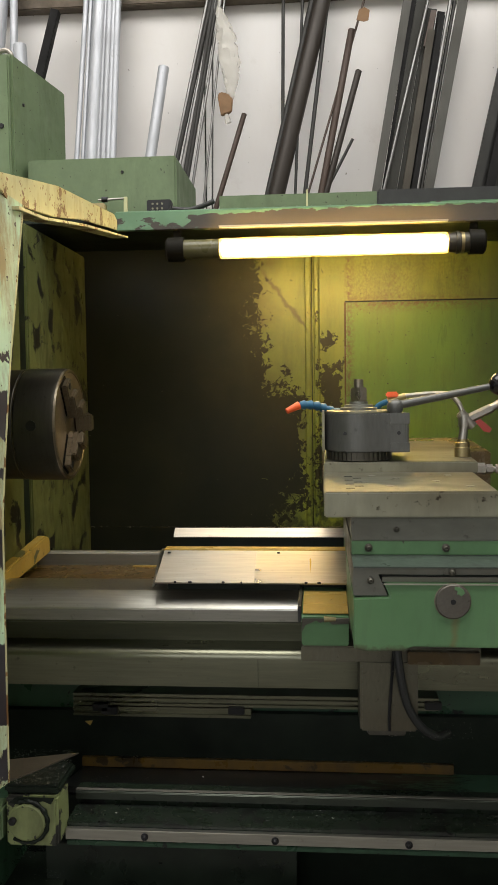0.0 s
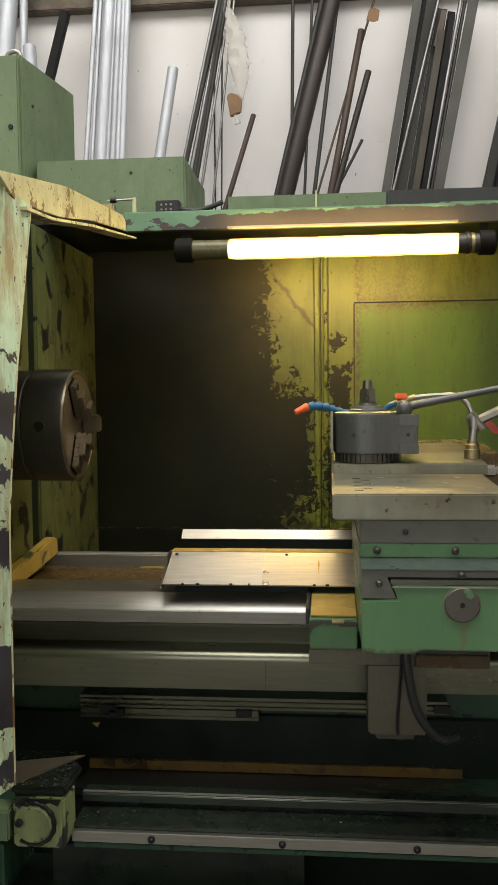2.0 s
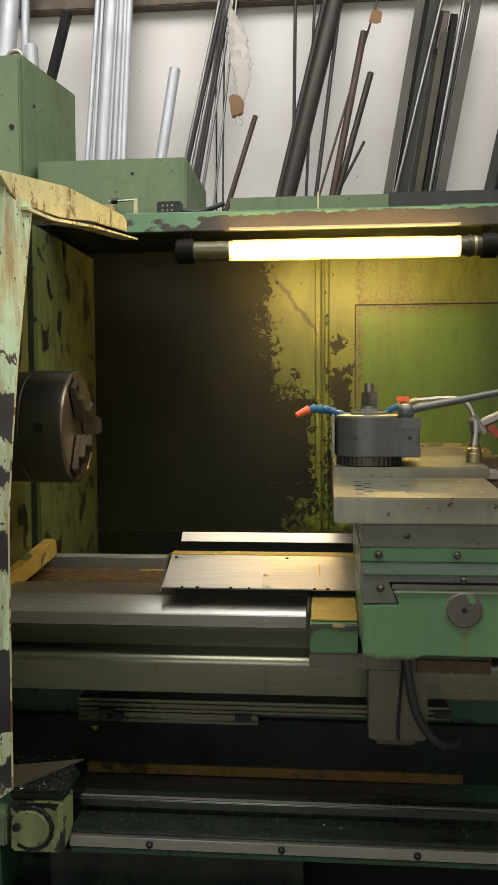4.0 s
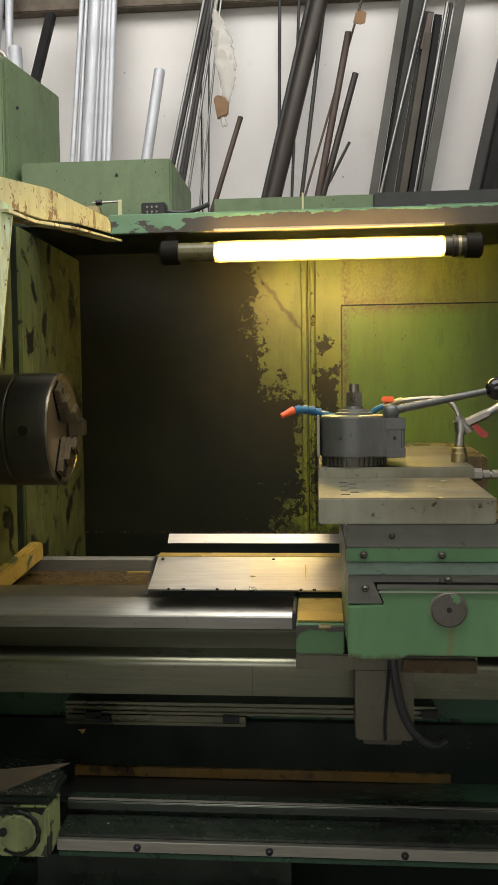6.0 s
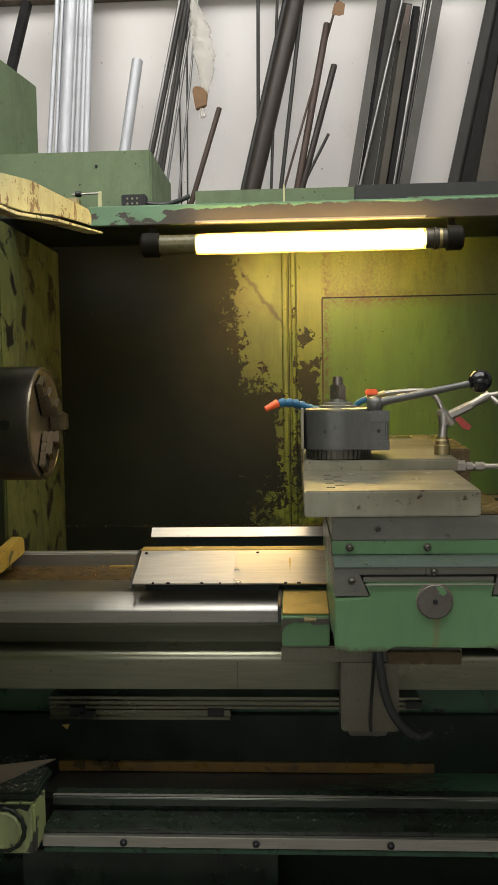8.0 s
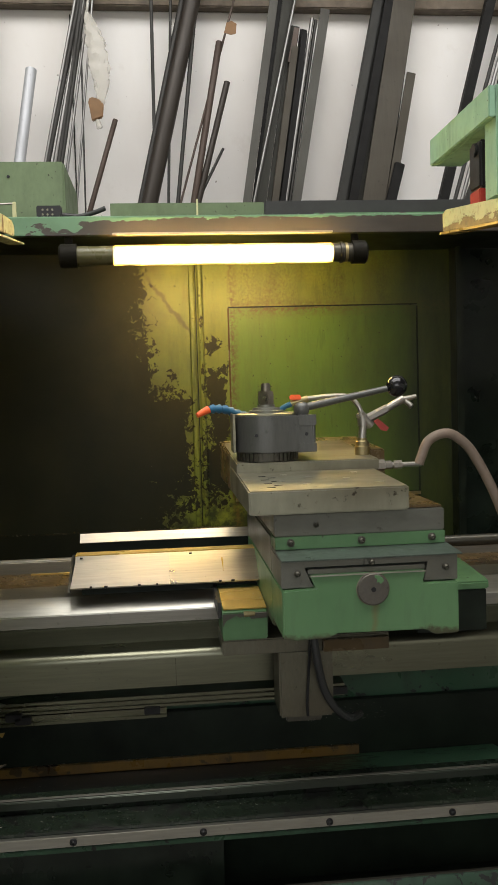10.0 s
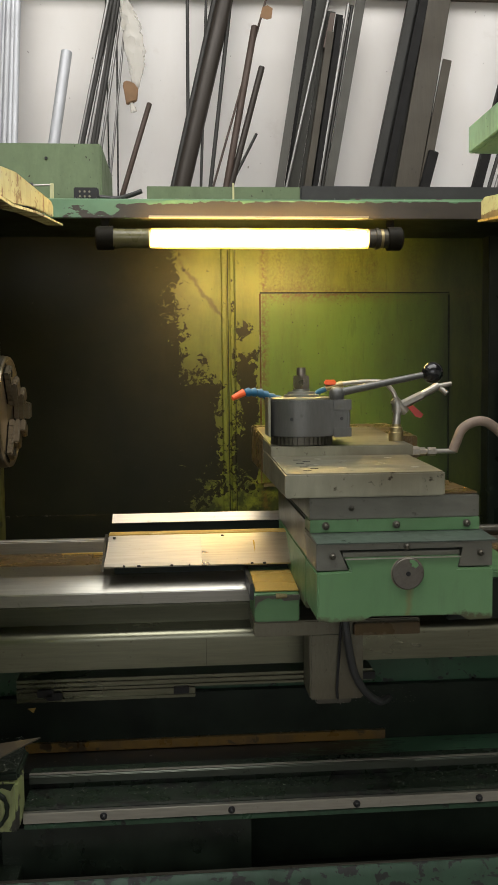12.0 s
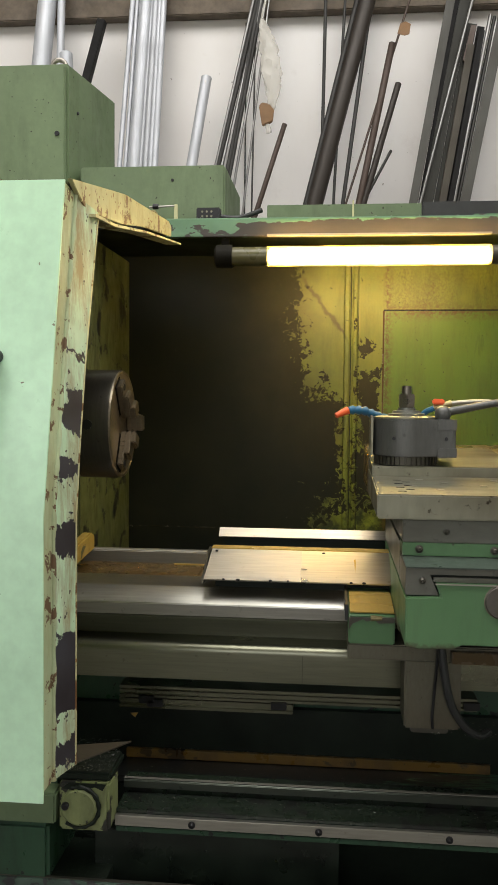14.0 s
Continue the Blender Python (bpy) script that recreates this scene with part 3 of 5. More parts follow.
part("way_recess", box(BX0, BX1, 1.715, 1.80, 0.802, 0.8458, 0), BEDDARK, bed)
part("rear_way", prism([(2.10, 0.84), (2.10, 0.880), (2.103, 0.883), (2.122, 0.883), (2.122, 0.84)], -0.60, BX1), WAYSIDE, bed, "bright ground rear way")
part("front_apron_rail", prism([(1.672, 0.737)] + [(1.688 - 0.016 * math.cos(a), 0.784 + 0.016 * math.sin(a)) for a in (math.pi / 2 * i / 8 for i in range(9))] + [(1.80, 0.814), (1.80, 0.737)], BX0, BX1, "x", 0), BEDFACE, bed, "oily bare iron bed face")
part("bed_wall", box(BX0, BX1, 1.79, 1.86, 0.30, 0.80, 0.002), GREENDARK, bed, "oily green bed wall darkened for shade")
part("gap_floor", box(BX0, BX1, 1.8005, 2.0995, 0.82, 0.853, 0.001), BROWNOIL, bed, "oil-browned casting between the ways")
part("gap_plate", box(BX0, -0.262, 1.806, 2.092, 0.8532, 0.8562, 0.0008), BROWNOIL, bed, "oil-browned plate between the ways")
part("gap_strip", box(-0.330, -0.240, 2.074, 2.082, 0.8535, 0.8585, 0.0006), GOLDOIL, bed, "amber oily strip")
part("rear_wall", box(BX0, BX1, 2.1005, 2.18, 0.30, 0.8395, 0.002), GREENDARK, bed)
long_bar = part("upper_slot_bar", prism([(1.745, 0.6755), (1.745, 0.680), (1.754, 0.680), (1.754, 0.684), (1.745, 0.684), (1.745, 0.689), (1.754, 0.689), (1.754, 0.6925), (1.745, 0.6925), (1.745, 0.697), (1.79, 0.697), (1.79, 0.6755)], -0.369, 0.272, "x", 0.0006), BEDFACE, bed, "slotted bright steel stop bar")
short_bar = part("lower_slot_bar", prism([(1.745, 0.656), (1.745, 0.661), (1.752, 0.661), (1.752, 0.666), (1.745, 0.666), (1.745, 0.6735), (1.79, 0.6735), (1.79, 0.656)], -0.369, -0.052, "x", 0.0006), BEDFACE, bed, "slotted bright steel stop bar")
for sx, sz in ((-0.318, 0.674), (-0.302, 0.668), (-0.077, 0.672), (0.262, 0.686)):
    part("stop_dog", box(sx - 0.014, sx + 0.014, 1.738, 1.75, sz - 0.007, sz + 0.006, 0.001), BLACK, bed, "black stop dog in the slot")

# chip pan under the bed
pan = thing("chip_pan", (0.4, 1.85, 0.4), "black oily chip pan under the lathe bed", "chip pan")
# pan back and front are black to hold the shade under the bed
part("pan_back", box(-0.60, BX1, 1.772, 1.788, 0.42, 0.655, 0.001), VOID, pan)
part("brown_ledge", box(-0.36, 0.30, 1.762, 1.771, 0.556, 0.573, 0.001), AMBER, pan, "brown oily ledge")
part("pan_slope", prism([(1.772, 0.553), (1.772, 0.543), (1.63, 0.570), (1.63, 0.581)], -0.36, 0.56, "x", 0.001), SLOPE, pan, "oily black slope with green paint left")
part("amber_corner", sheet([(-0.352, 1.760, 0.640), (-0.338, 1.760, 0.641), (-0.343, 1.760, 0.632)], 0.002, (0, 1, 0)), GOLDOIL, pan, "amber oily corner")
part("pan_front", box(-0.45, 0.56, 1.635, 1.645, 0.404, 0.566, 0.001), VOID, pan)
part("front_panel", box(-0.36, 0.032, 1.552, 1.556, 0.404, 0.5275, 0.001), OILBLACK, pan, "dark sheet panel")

rail = thing("front_rail", (0.09, 1.58, 0.53), "dark green rail with a bright screwed steel strip", "rail")
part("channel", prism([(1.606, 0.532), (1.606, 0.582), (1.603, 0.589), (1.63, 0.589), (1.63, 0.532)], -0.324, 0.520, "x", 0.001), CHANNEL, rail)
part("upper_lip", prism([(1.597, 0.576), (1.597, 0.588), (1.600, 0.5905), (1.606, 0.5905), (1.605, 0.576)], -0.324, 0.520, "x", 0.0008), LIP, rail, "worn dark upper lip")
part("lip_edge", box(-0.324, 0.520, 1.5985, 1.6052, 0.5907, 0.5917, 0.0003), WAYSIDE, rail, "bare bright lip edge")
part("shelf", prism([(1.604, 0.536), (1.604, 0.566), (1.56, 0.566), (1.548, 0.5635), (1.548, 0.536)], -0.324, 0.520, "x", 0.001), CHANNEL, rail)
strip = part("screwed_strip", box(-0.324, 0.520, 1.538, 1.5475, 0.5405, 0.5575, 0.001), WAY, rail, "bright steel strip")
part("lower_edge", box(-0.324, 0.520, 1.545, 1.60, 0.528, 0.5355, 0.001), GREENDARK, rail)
for sx in (-0.2, 0.0, 0.2, 0.4):
    socket_screw("cap_screw", (sx, 1.5365, 0.5485), 0.0045, rail, BLACK)


def end_bracket(x0, x1, side):
    b = thing("rail_bracket", ((x0 + x1) / 2, 1.53, 0.53), "chipped mint green cast bracket holding the rail", "bracket", "rail brackets")
    part("block", box(x0, x1, 1.506, 1.565, 0.545, 0.622, 0.004), DIRTYMINT, b)
    cx = x0 + 0.033 if side < 0 else x1 - 0.033
    part("boss", lathe([(1.512, 0.029), (1.502, 0.029), (1.499, 0.026)], (cx, 0, 0.584), "y", 36), DIRTYMINT, b)
    arc = [(cx + 0.0318 * math.cos(q), 1.504, 0.584 + 0.0318 * math.sin(q)) for q in (radians(d) for d in range(-130, 111, 20))]
    part("groove_ring", hose(arc, 0.0034, 8, 3, 0.35), VOID, b, "black oily crescent round the boss")
    part("oil_smear", prism([(x0 + 0.004, 0.612), (x0 + 0.016, 0.6215), (x1 - 0.004, 0.6215), (x1 - 0.010, 0.611), (x1 - 0.022, 0.616), (x0 + 0.030, 0.609)], 1.5048, 1.5062, "y", 0.0003), VOID, b, "black oily smear under the cap")
    part("stud", lathe([(1.503, 0.006), (1.494, 0.006), (1.492, 0.004)], (cx - 0.02, 0, 0.588), "y", 16), BLACK, b)
    part("cap", box(x0 - 0.004, x1 + 0.002, 1.512, 1.60, 0.6225, 0.636, 0.004), VOID, b, "swarf-covered dark top")
    return b


end_bracket(-0.405, -0.325, -1)
end_bracket(0.520, 0.618, 1)

plinth = thing("machine_base", (0.4, 1.7, 0), "dark green machine base standing on the floor", "machine base")
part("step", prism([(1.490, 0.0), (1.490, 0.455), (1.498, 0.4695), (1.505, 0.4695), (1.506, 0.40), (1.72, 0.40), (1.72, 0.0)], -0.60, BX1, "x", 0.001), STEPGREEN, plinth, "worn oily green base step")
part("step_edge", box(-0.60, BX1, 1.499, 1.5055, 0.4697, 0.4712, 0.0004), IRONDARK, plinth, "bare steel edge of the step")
# black floor stands in for the deep shade behind the step edge
part("recess_floor", box(-0.32, BX1, 1.507, 1.72, 0.4005, 0.404, 0), VOID, plinth, "recess floor coloured black for its shade")
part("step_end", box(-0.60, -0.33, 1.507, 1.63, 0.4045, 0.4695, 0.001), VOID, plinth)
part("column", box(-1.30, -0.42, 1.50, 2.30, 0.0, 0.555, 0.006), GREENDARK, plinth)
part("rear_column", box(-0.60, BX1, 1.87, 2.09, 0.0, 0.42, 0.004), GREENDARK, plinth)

# ---- headstock ----
head = thing("headstock", (-0.9, 1.95, 0.556), "green lathe headstock with an oily worn end face", "headstock")
part("casting", box(-1.30, -0.5225, 1.50, 1.962, 0.8755, 1.575, 0.006), INNER, head, "oily chipped olive casting")
part("lower_casting", box(-1.30, -0.547, 1.50, 2.10, 0.56, 0.875, 0.004), INNER, head)
# black filler set forward to give the gap its shade
part("gap_back", box(-1.30, -0.5275, 1.9625, 2.004, 0.8755, 1.575, 0), VOID, head, "black fill for the shaded gap beside the end plate")
part("end_face", prism([(2.005, 0.8845), (2.1235, 0.8845), (2.1235, 0.45), (2.4485, 0.45), (2.4485, 1.575), (2.005, 1.575)], -0.60, -0.521, "x", 0.003), INNER, head, "oily chipped olive end plate")
part("yellow_flange", prism([(1.70, 0.858), (1.70, 0.893), (1.825, 0.911), (2.02, 0.931), (2.035, 0.929), (2.045, 0.920), (2.045, 0.892), (1.825, 0.874)], -0.522, -0.500, "x", 0.003), YELLOW, head, "chipped yellow flange")
part("spindle_nose", lathe([(-0.546, 0.07), (-0.50, 0.07)], (0, 1.785, 1.173), "x", 36), CHUCK, head)
tall = thing("control_cabinet", (-0.88, 2.24, 1.601), "tall sage green sheet box on the headstock", "cabinet")
part("body", prism([(-1.30, 2.112), (-0.578, 2.112), (-0.538, 2.365), (-1.30, 2.37)], 1.601, 1.955, "z", 0.004), GREENTOP, tall)
part("front_cover", box(-1.30, -0.582, 2.100, 2.111, 1.603, 1.948, 0.003), GREENTOP, tall, "smooth green front cover")
part("screw", lathe([(2.101, 0.006), (2.097, 0.005)], (-0.60, 0, 1.80), "y", 14), BLACK, tall)
part("screw", lathe([(-0.571, 0.004), (-0.567, 0.003)], (0, 2.155, 1.86), "x", 14), BLACK, tall)
ring = [(-0.640 + 0.017 * math.cos(a), 2.24, 1.996 + 0.017 * math.sin(a)) for a in (2 * math.pi * i / 12 for i in range(13))]
part("lifting_eye", hose(ring, 0.0055, 10, 4, 0.0, rod((-0.640, 2.24, 1.9555), (-0.640, 2.24, 1.978), 0.009, None, 16)), CHROME, tall, "steel lifting eye")
low = thing("junction_box", (-0.4, 2.3, 1.601), "low sage green sheet box above the hood", "cabinet")
part("body", box(-0.56, -0.232, 2.14, 2.44, 1.601, 1.737, 0.004), GREENTOP, low)
part("screw", lathe([(2.142, 0.004), (2.138, 0.003)], (-0.35, 0, 1.705), "y", 14), BLACK, low)

# ---- chuck ----
chuck = thing("lathe_chuck", (-0.45, 1.785, 1.073), "dark oily three-jaw lathe chuck with worn jaws", "chuck")
AX = (0, 1.785, 1.173)
part("body", lathe([(-0.535, 0.090), (-0.532, 0.0965), (-0.4490, 0.0985), (-0.4475, 0.0970), (-0.4445, 0.0970), (-0.4430, 0.0995), (-0.381, 0.0995), (-0.3745, 0.0970), (-0.3725, 0.0930), (-0.3725, 0.090)], AX, "x", 72), CHUCK, chuck)
part("body_ring", lathe([(-0.4468, 0.0970), (-0.4465, 0.0978), (-0.4455, 0.0978), (-0.4452, 0.0970)], AX, "x", 72), JAW, chuck, "bright worn ring")
part("rim", lathe([(-0.3752, 0.0985), (-0.3718, 0.0972), (-0.3712, 0.0930), (-0.3724, 0.0915)], AX, "x", 72), JAW, chuck, "bright worn face rim")
part("face", lathe([(-0.380, 0.0912), (-0.3718, 0.0912), (-0.3715, 0.028), (-0.374, 0.025), (-0.405, 0.024)], AX, "x", 64), FACE, chuck, "bronzed worn chuck face")
for k in range(3):
    a = radians(32 + 120 * k)
    spin = Matrix.Translation(AX) @ Matrix.Rotation(a, 4, "X")
    # thin dark plate stands in for the shaded slot round the jaw
    bm = box(-0.3735, -0.3708, -0.0185, 0.0185, 0.028, 0.0905, 0.0004)
    bmesh.ops.transform(bm, matrix=spin, verts=bm.verts)
    part("jaw_slot", bm, SHADEBLACK, chuck, "jaw slot drawn as a dark plate")
    bm = box(-0.3705, -0.360, -0.0155, 0.0155, 0.021, 0.0885, 0.0022)
    box(-0.3602, -0.351, -0.0150, 0.0150, 0.021, 0.066, 0.0022, bm), box(-0.3512, -0.342, -0.0145, 0.0145, 0.021, 0.044, 0.0022, bm)
    for i in range(6):
        for side in (-1, 1):
            r0 = 0.030 + 0.0085 * i
            box(-0.3690, -0.3612, side * 0.0158 - 0.0006, side * 0.0158 + 0.0006, r0, r0 + 0.0042, 0, bm)
    bmesh.ops.transform(bm, matrix=spin, verts=bm.verts)
    part("jaw", bm, JAW, chuck, "stepped steel jaw with toothed flanks")
    bm = rod((-0.3704, 0, 0.079), (-0.3592, 0, 0.079), 0.0062, None, 16)
    bmesh.ops.transform(bm, matrix=spin, verts=bm.verts)
    part("jaw_screw", bm, BLACK, chuck, "black recessed jaw screw")
    q = Matrix.Rotation(a + 1.0, 4, "X") @ Vector((-0.412, 0, 0.0990))
    d = Vector((0, q.y, q.z)).normalized()
    part("key_socket", rod(Vector(AX) + q - d * 0.004, Vector(AX) + q + d * 0.0012, 0.009, None, 16), BLACK, chuck)

# ---- back splash sheet and hood ----
splash = thing("splash_guard", (0.4, 2.46, 0.30), "flaked olive green sheet guard behind the lathe", "splash guard")
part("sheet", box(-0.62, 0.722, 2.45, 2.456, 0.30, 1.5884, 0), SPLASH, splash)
part("seam", prism([(0.036, 2.4495), (0.039, 2.445), (0.049, 2.445), (0.052, 2.4488), (0.058, 2.4488), (0.061, 2.445), (0.069, 2.445), (0.072, 2.4495)], 0.30, 1.588, "z", 0.0005), SPLASH, splash, "folded upright seam")
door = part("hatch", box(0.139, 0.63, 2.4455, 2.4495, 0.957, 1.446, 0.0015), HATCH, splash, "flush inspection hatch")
part("seam_gap", box(0.0528, 0.0550, 2.4470, 2.4487, 0.30, 1.588, 0), VOID, splash)
part("seam_gap", box(0.0725, 0.0735, 2.4482, 2.4499, 0.30, 1.588, 0), VOID, splash)
part("hatch_edge", box(0.136, 0.633, 2.4465, 2.4498, 1.4465, 1.4500, 0.0005), VOID, splash)
part("hatch_edge", box(0.1345, 0.1385, 2.4465, 2.4498, 0.957, 1.4465, 0.0005), BROWNOIL, splash)
part("hatch_edge", box(0.6305, 0.634, 2.4465, 2.4498, 0.957, 1.4435, 0.0005), VOID, splash)
part("ledge", box(0.142, 0.633, 2.440, 2.4495, 0.948, 0.956, 0.001), BRASS, splash)
part("side_post", box(0.722, 0.742, 2.40, 2.456, 0.30, 1.588, 0.002), OILBLACK, splash)
part("dark_sheet", box(0.742, 1.70, 2.45, 2.456, 0.30, 1.588, 0), OILBLACK, splash, "dark oily sheet")

hood = thing("guard_hood", (0.6, 2.2, 1.578), "worn green sheet hood over the lathe with chipped edge", "hood")
# underside shade is put into the colour, since the tube would light it
part("top_sheet", box(-1.30, 1.70, 2.0855, 2.46, 1.5885, 1.599, 0.001), VOID, hood, "roof sheet coloured dark for its unlit underside")
part("front_edge", prism([(2.066, 1.566), (2.066, 1.603), (2.072, 1.606), (2.085, 1.606), (2.085, 1.566)], -0.35, 1.70, "x", 0.001), HOODEDGE, hood, "chipped and rubbed front edge")
part("upper_strip", box(-0.135, 0.193, 2.098, 2.106, 1.5995, 1.638, 0.001), GREENTOP, hood, "green upstand strip")
part("clip", box(0.047, 0.051, 2.093, 2.0975, 1.61, 1.645, 0.0005), CREAM, hood)
part("rubber_strip", box(0.1935, 1.70, 2.096, 2.108, 1.5995, 1.641, 0.003), RUBBER, hood, "black rubber strip")
part("strip_edge", prism([(2.086, 1.6065), (2.086, 1.612), (2.094, 1.612), (2.094, 1.6065)], 0.30, 1.70, "x", 0.0005), HOOD, hood)

# ---- machine lamp ----
lamp = thing("tube_lamp", (0.09, 2.05, 1.49), "lit tubular machine lamp under the hood", "lamp")
LZ = 1.521
part("tube", lathe([(-0.126, 0.010), (-0.124, 0.0156), (0.325, 0.0156), (0.327, 0.010)], (0, 2.05, LZ), "x", 32), TUBE, lamp, "glowing warm white tube")
part("glass", lathe([(-0.129, 0.0205), (0.330, 0.0205)], (0, 2.05, LZ), "x", 32), GLASS, lamp, "oily clear outer glass")
part("dark_end_glass", lathe([(-0.205, 0.0195), (-0.129, 0.0195)], (0, 2.05, LZ), "x", 32), OLDGLASS, lamp, "oily brownish tube end")
part("end_cap", lathe([(-0.240, 0.020), (-0.236, 0.0245), (-0.203, 0.0245)], (0, 2.05, LZ), "x", 32), SHADEBLACK, lamp, "black end cap")
part("collar", lathe([(0.330, 0.019), (0.345, 0.020), (0.346, 0.0225), (0.352, 0.0225), (0.353, 0.0195), (0.372, 0.0195)], (0, 2.05, LZ), "x", 32), CHUCK, lamp, "dark metal collar")
part("collar_ring", lathe([(0.356, 0.0205), (0.362, 0.0205)], (0, 2.05, LZ), "x", 32), BRASS, lamp)
part("end_cap", lathe([(0.372, 0.0245), (0.400, 0.0245), (0.404, 0.020)], (0, 2.05, LZ), "x", 32), SHADEBLACK, lamp, "black end cap")
part("bracket", box(-0.232, -0.215, 2.0862, 2.0935, LZ + 0.005, 1.5884, 0.001, box(-0.232, -0.215, 2.070, 2.0862, LZ + 0.005, LZ + 0.012, 0.001)), SHADEBLACK, lamp)
part("bracket", box(0.380, 0.396, 2.0862, 2.0935, LZ + 0.005, 1.5884, 0.001, box(0.380, 0.396, 2.070, 2.0862, LZ + 0.005, LZ + 0.012, 0.001)), SHADEBLACK, lamp)
part("reflector", box(-0.13, 0.33, 2.036, 2.052, 1.5618, 1.5652, 0.0005), COVER, lamp, "thin bright reflector sheet")

# ---- way cover ----
cover = thing("way_cover", (0.4, 1.78, 0.873), "bright sheet steel cover lying over the ways", "way cover")
plate_left = part("front_plate", sheet([(-0.2045, 1.677, 0.9115), (-0.038, 1.677, 0.9115), (-0.038, 1.744, 0.953), (-0.199, 1.744, 0.953)], 0.003, (0, 0.53, -0.85)), COVER, cover, "sloping bright steel plate")
plate_right = part("front_plate", sheet([(-0.0379, 1.677, 0.9115), (0.30, 1.677, 0.9115), (0.30, 1.744, 0.953), (-0.0379, 1.744, 0.953)], 0.003, (0, 0.53, -0.85)), COVERLIT, cover, "bright steel plate toned as if lamplit")
for sx, w in ((-0.172, 0.004), (-0.148, 0.006), (-0.092, 0.005), (-0.061, 0.003), (0.045, 0.005), (0.066, 0.006), (0.118, 0.004)):
    part("nick", box(sx, sx + w, 1.6752, 1.6772, 0.9102, 0.9140, 0.0006), BLACK, plate_left if sx < -0.04 else plate_right)
part("drip", sheet([(x, 1.6768 + (z - 0.9118) * 1.6145 - 0.0006, z + 0.0004) for x, z in ((0.0530, 0.9420), (0.0555, 0.9430), (0.0560, 0.9380), (0.0545, 0.9240), (0.0535, 0.9340))], 0.0005, (0, 0.53, -0.85)), GOLDOIL, plate_right, "amber oil drip")
part("top_flange", box(-0.201, 0.30, 1.7445, 1.775, 0.9515, 0.9545, 0.0005), GOLDOIL, cover, "oil-stained top flange")
part("back_strip", prism([(1.866, 0.9555), (1.884, 0.9705), (1.887, 0.9690), (1.869, 0.9540)], -0.204, 0.44, "x", 0.0004), COVER, cover, "bright back strip")
part("inner_web", box(-0.20, 0.30, 1.776, 1.885, 0.925, 0.930, 0.0005), IRONDARK, cover)
# black blocks carry the cover and stand in for the shade beneath it
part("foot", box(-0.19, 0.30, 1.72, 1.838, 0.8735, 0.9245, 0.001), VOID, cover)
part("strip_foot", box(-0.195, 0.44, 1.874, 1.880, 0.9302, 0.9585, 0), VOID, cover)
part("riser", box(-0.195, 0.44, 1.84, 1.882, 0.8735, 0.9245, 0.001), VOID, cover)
part("end_plate", sheet([(-0.2085, 1.672, 0.905), (-0.2085, 1.744, 0.947), (-0.2085, 1.775, 0.951), (-0.2085, 1.775, 0.90)], 0.004, (1, 0, 0)), IRONDARK, cover)
for sx, sy in ((-0.19, 0.93), (0.0, 0.2), (0.14, 0.93)):
    part("rivet", lathe([(0.0, 0.003), (0.0022, 0.0022)], (sx, 1.738, 0.9495), "z", 12), BLACK, cover)
bed_back = thing("rear_rail", (0.9, 2.0, 0.852), "dark bare steel rail beyond the carriage", "rail")
part("bar", rod((0.45, 1.98, 0.905), (1.7, 1.98, 0.905), 0.012, None, 20), IRONDARK, bed_back)
part("block", box(1.62, 1.70, 1.95, 2.01, 0.8525, 0.91, 0.002), IRONDARK, bed_back)

# ---- carriage, at the middle of its travel ----
DX = 0.03
car = thing("carriage", (0.21 + DX, 1.62, 0.70), "green lathe carriage with bare iron cross slide", "carriage")
ORIGIN[car.name] = Vector((0.21, 1.62, 0.70))
part("left_wing", prism([(1.566, 0.840), (1.566, 0.883), (1.572, 0.8875), (1.685, 0.895), (1.80, 0.895), (1.80, 0.8745), (1.672, 0.8745), (1.668, 0.840)], 0.012, 0.0838, "x", 0.002), GREEN, car, "chipped green saddle wing")
part("wing_top", sheet([(0.014, 1.571, 0.8880), (0.083, 1.571, 0.8880), (0.083, 1.684, 0.8957), (0.014, 1.684, 0.8957)], 0.002, (0, -0.3, 1)), GOLDOIL, car, "amber oily wing top")
part("bare_patch", prism([(0.0125, 0.862), (0.018, 0.872), (0.034, 0.8795), (0.040, 0.876), (0.052, 0.8795), (0.058, 0.8735), (0.083, 0.8745), (0.083, 0.8825), (0.0125, 0.8825)], 1.5645, 1.5662, "y", 0.0003), IRONDARK, car, "bare iron where the paint flaked off")
part("wiper", box(0.006, 0.0115, 1.575, 1.80, 0.874, 0.899, 0.001), RUBBER, car, "black way wiper")
part("right_wing", prism([(1.600, 0.893), (1.600, 0.905), (1.606, 0.909), (1.80, 0.922), (1.80, 0.893)], 0.3375, 0.46, "x", 0.002), GREEN, car, "chipped green saddle wing")
part("wing_front", box(0.3378, 0.458, 1.606, 1.672, 0.822, 0.8925, 0.002), VOID, car, "dark front under the wing")
part("skirt", box(0.011, 0.28, 1.568, 1.668, 0.815, 0.8395, 0.002), LEGIRON, car, "bare iron skirt")
part("leg", box(0.10, 0.187, 1.566, 1.640, 0.709, 0.8185, 0.003), LEGIRON, car, "bare iron leg below the saddle")
part("casting_joint", box(-0.0335, -0.0325, 1.6705, 1.6718, 0.7375, 0.785, 0), BEDDARK, bed, "thin joint in the bed face")
part("leg_foot", box(0.112, 0.17, 1.58, 1.64, 0.697, 0.7085, 0.002), IRONDARK, car)
part("rust_strip", box(0.17, 0.277, 1.556, 1.5675, 0.816, 0.835, 0.001), BROWNOIL, car, "rust-brown strip")
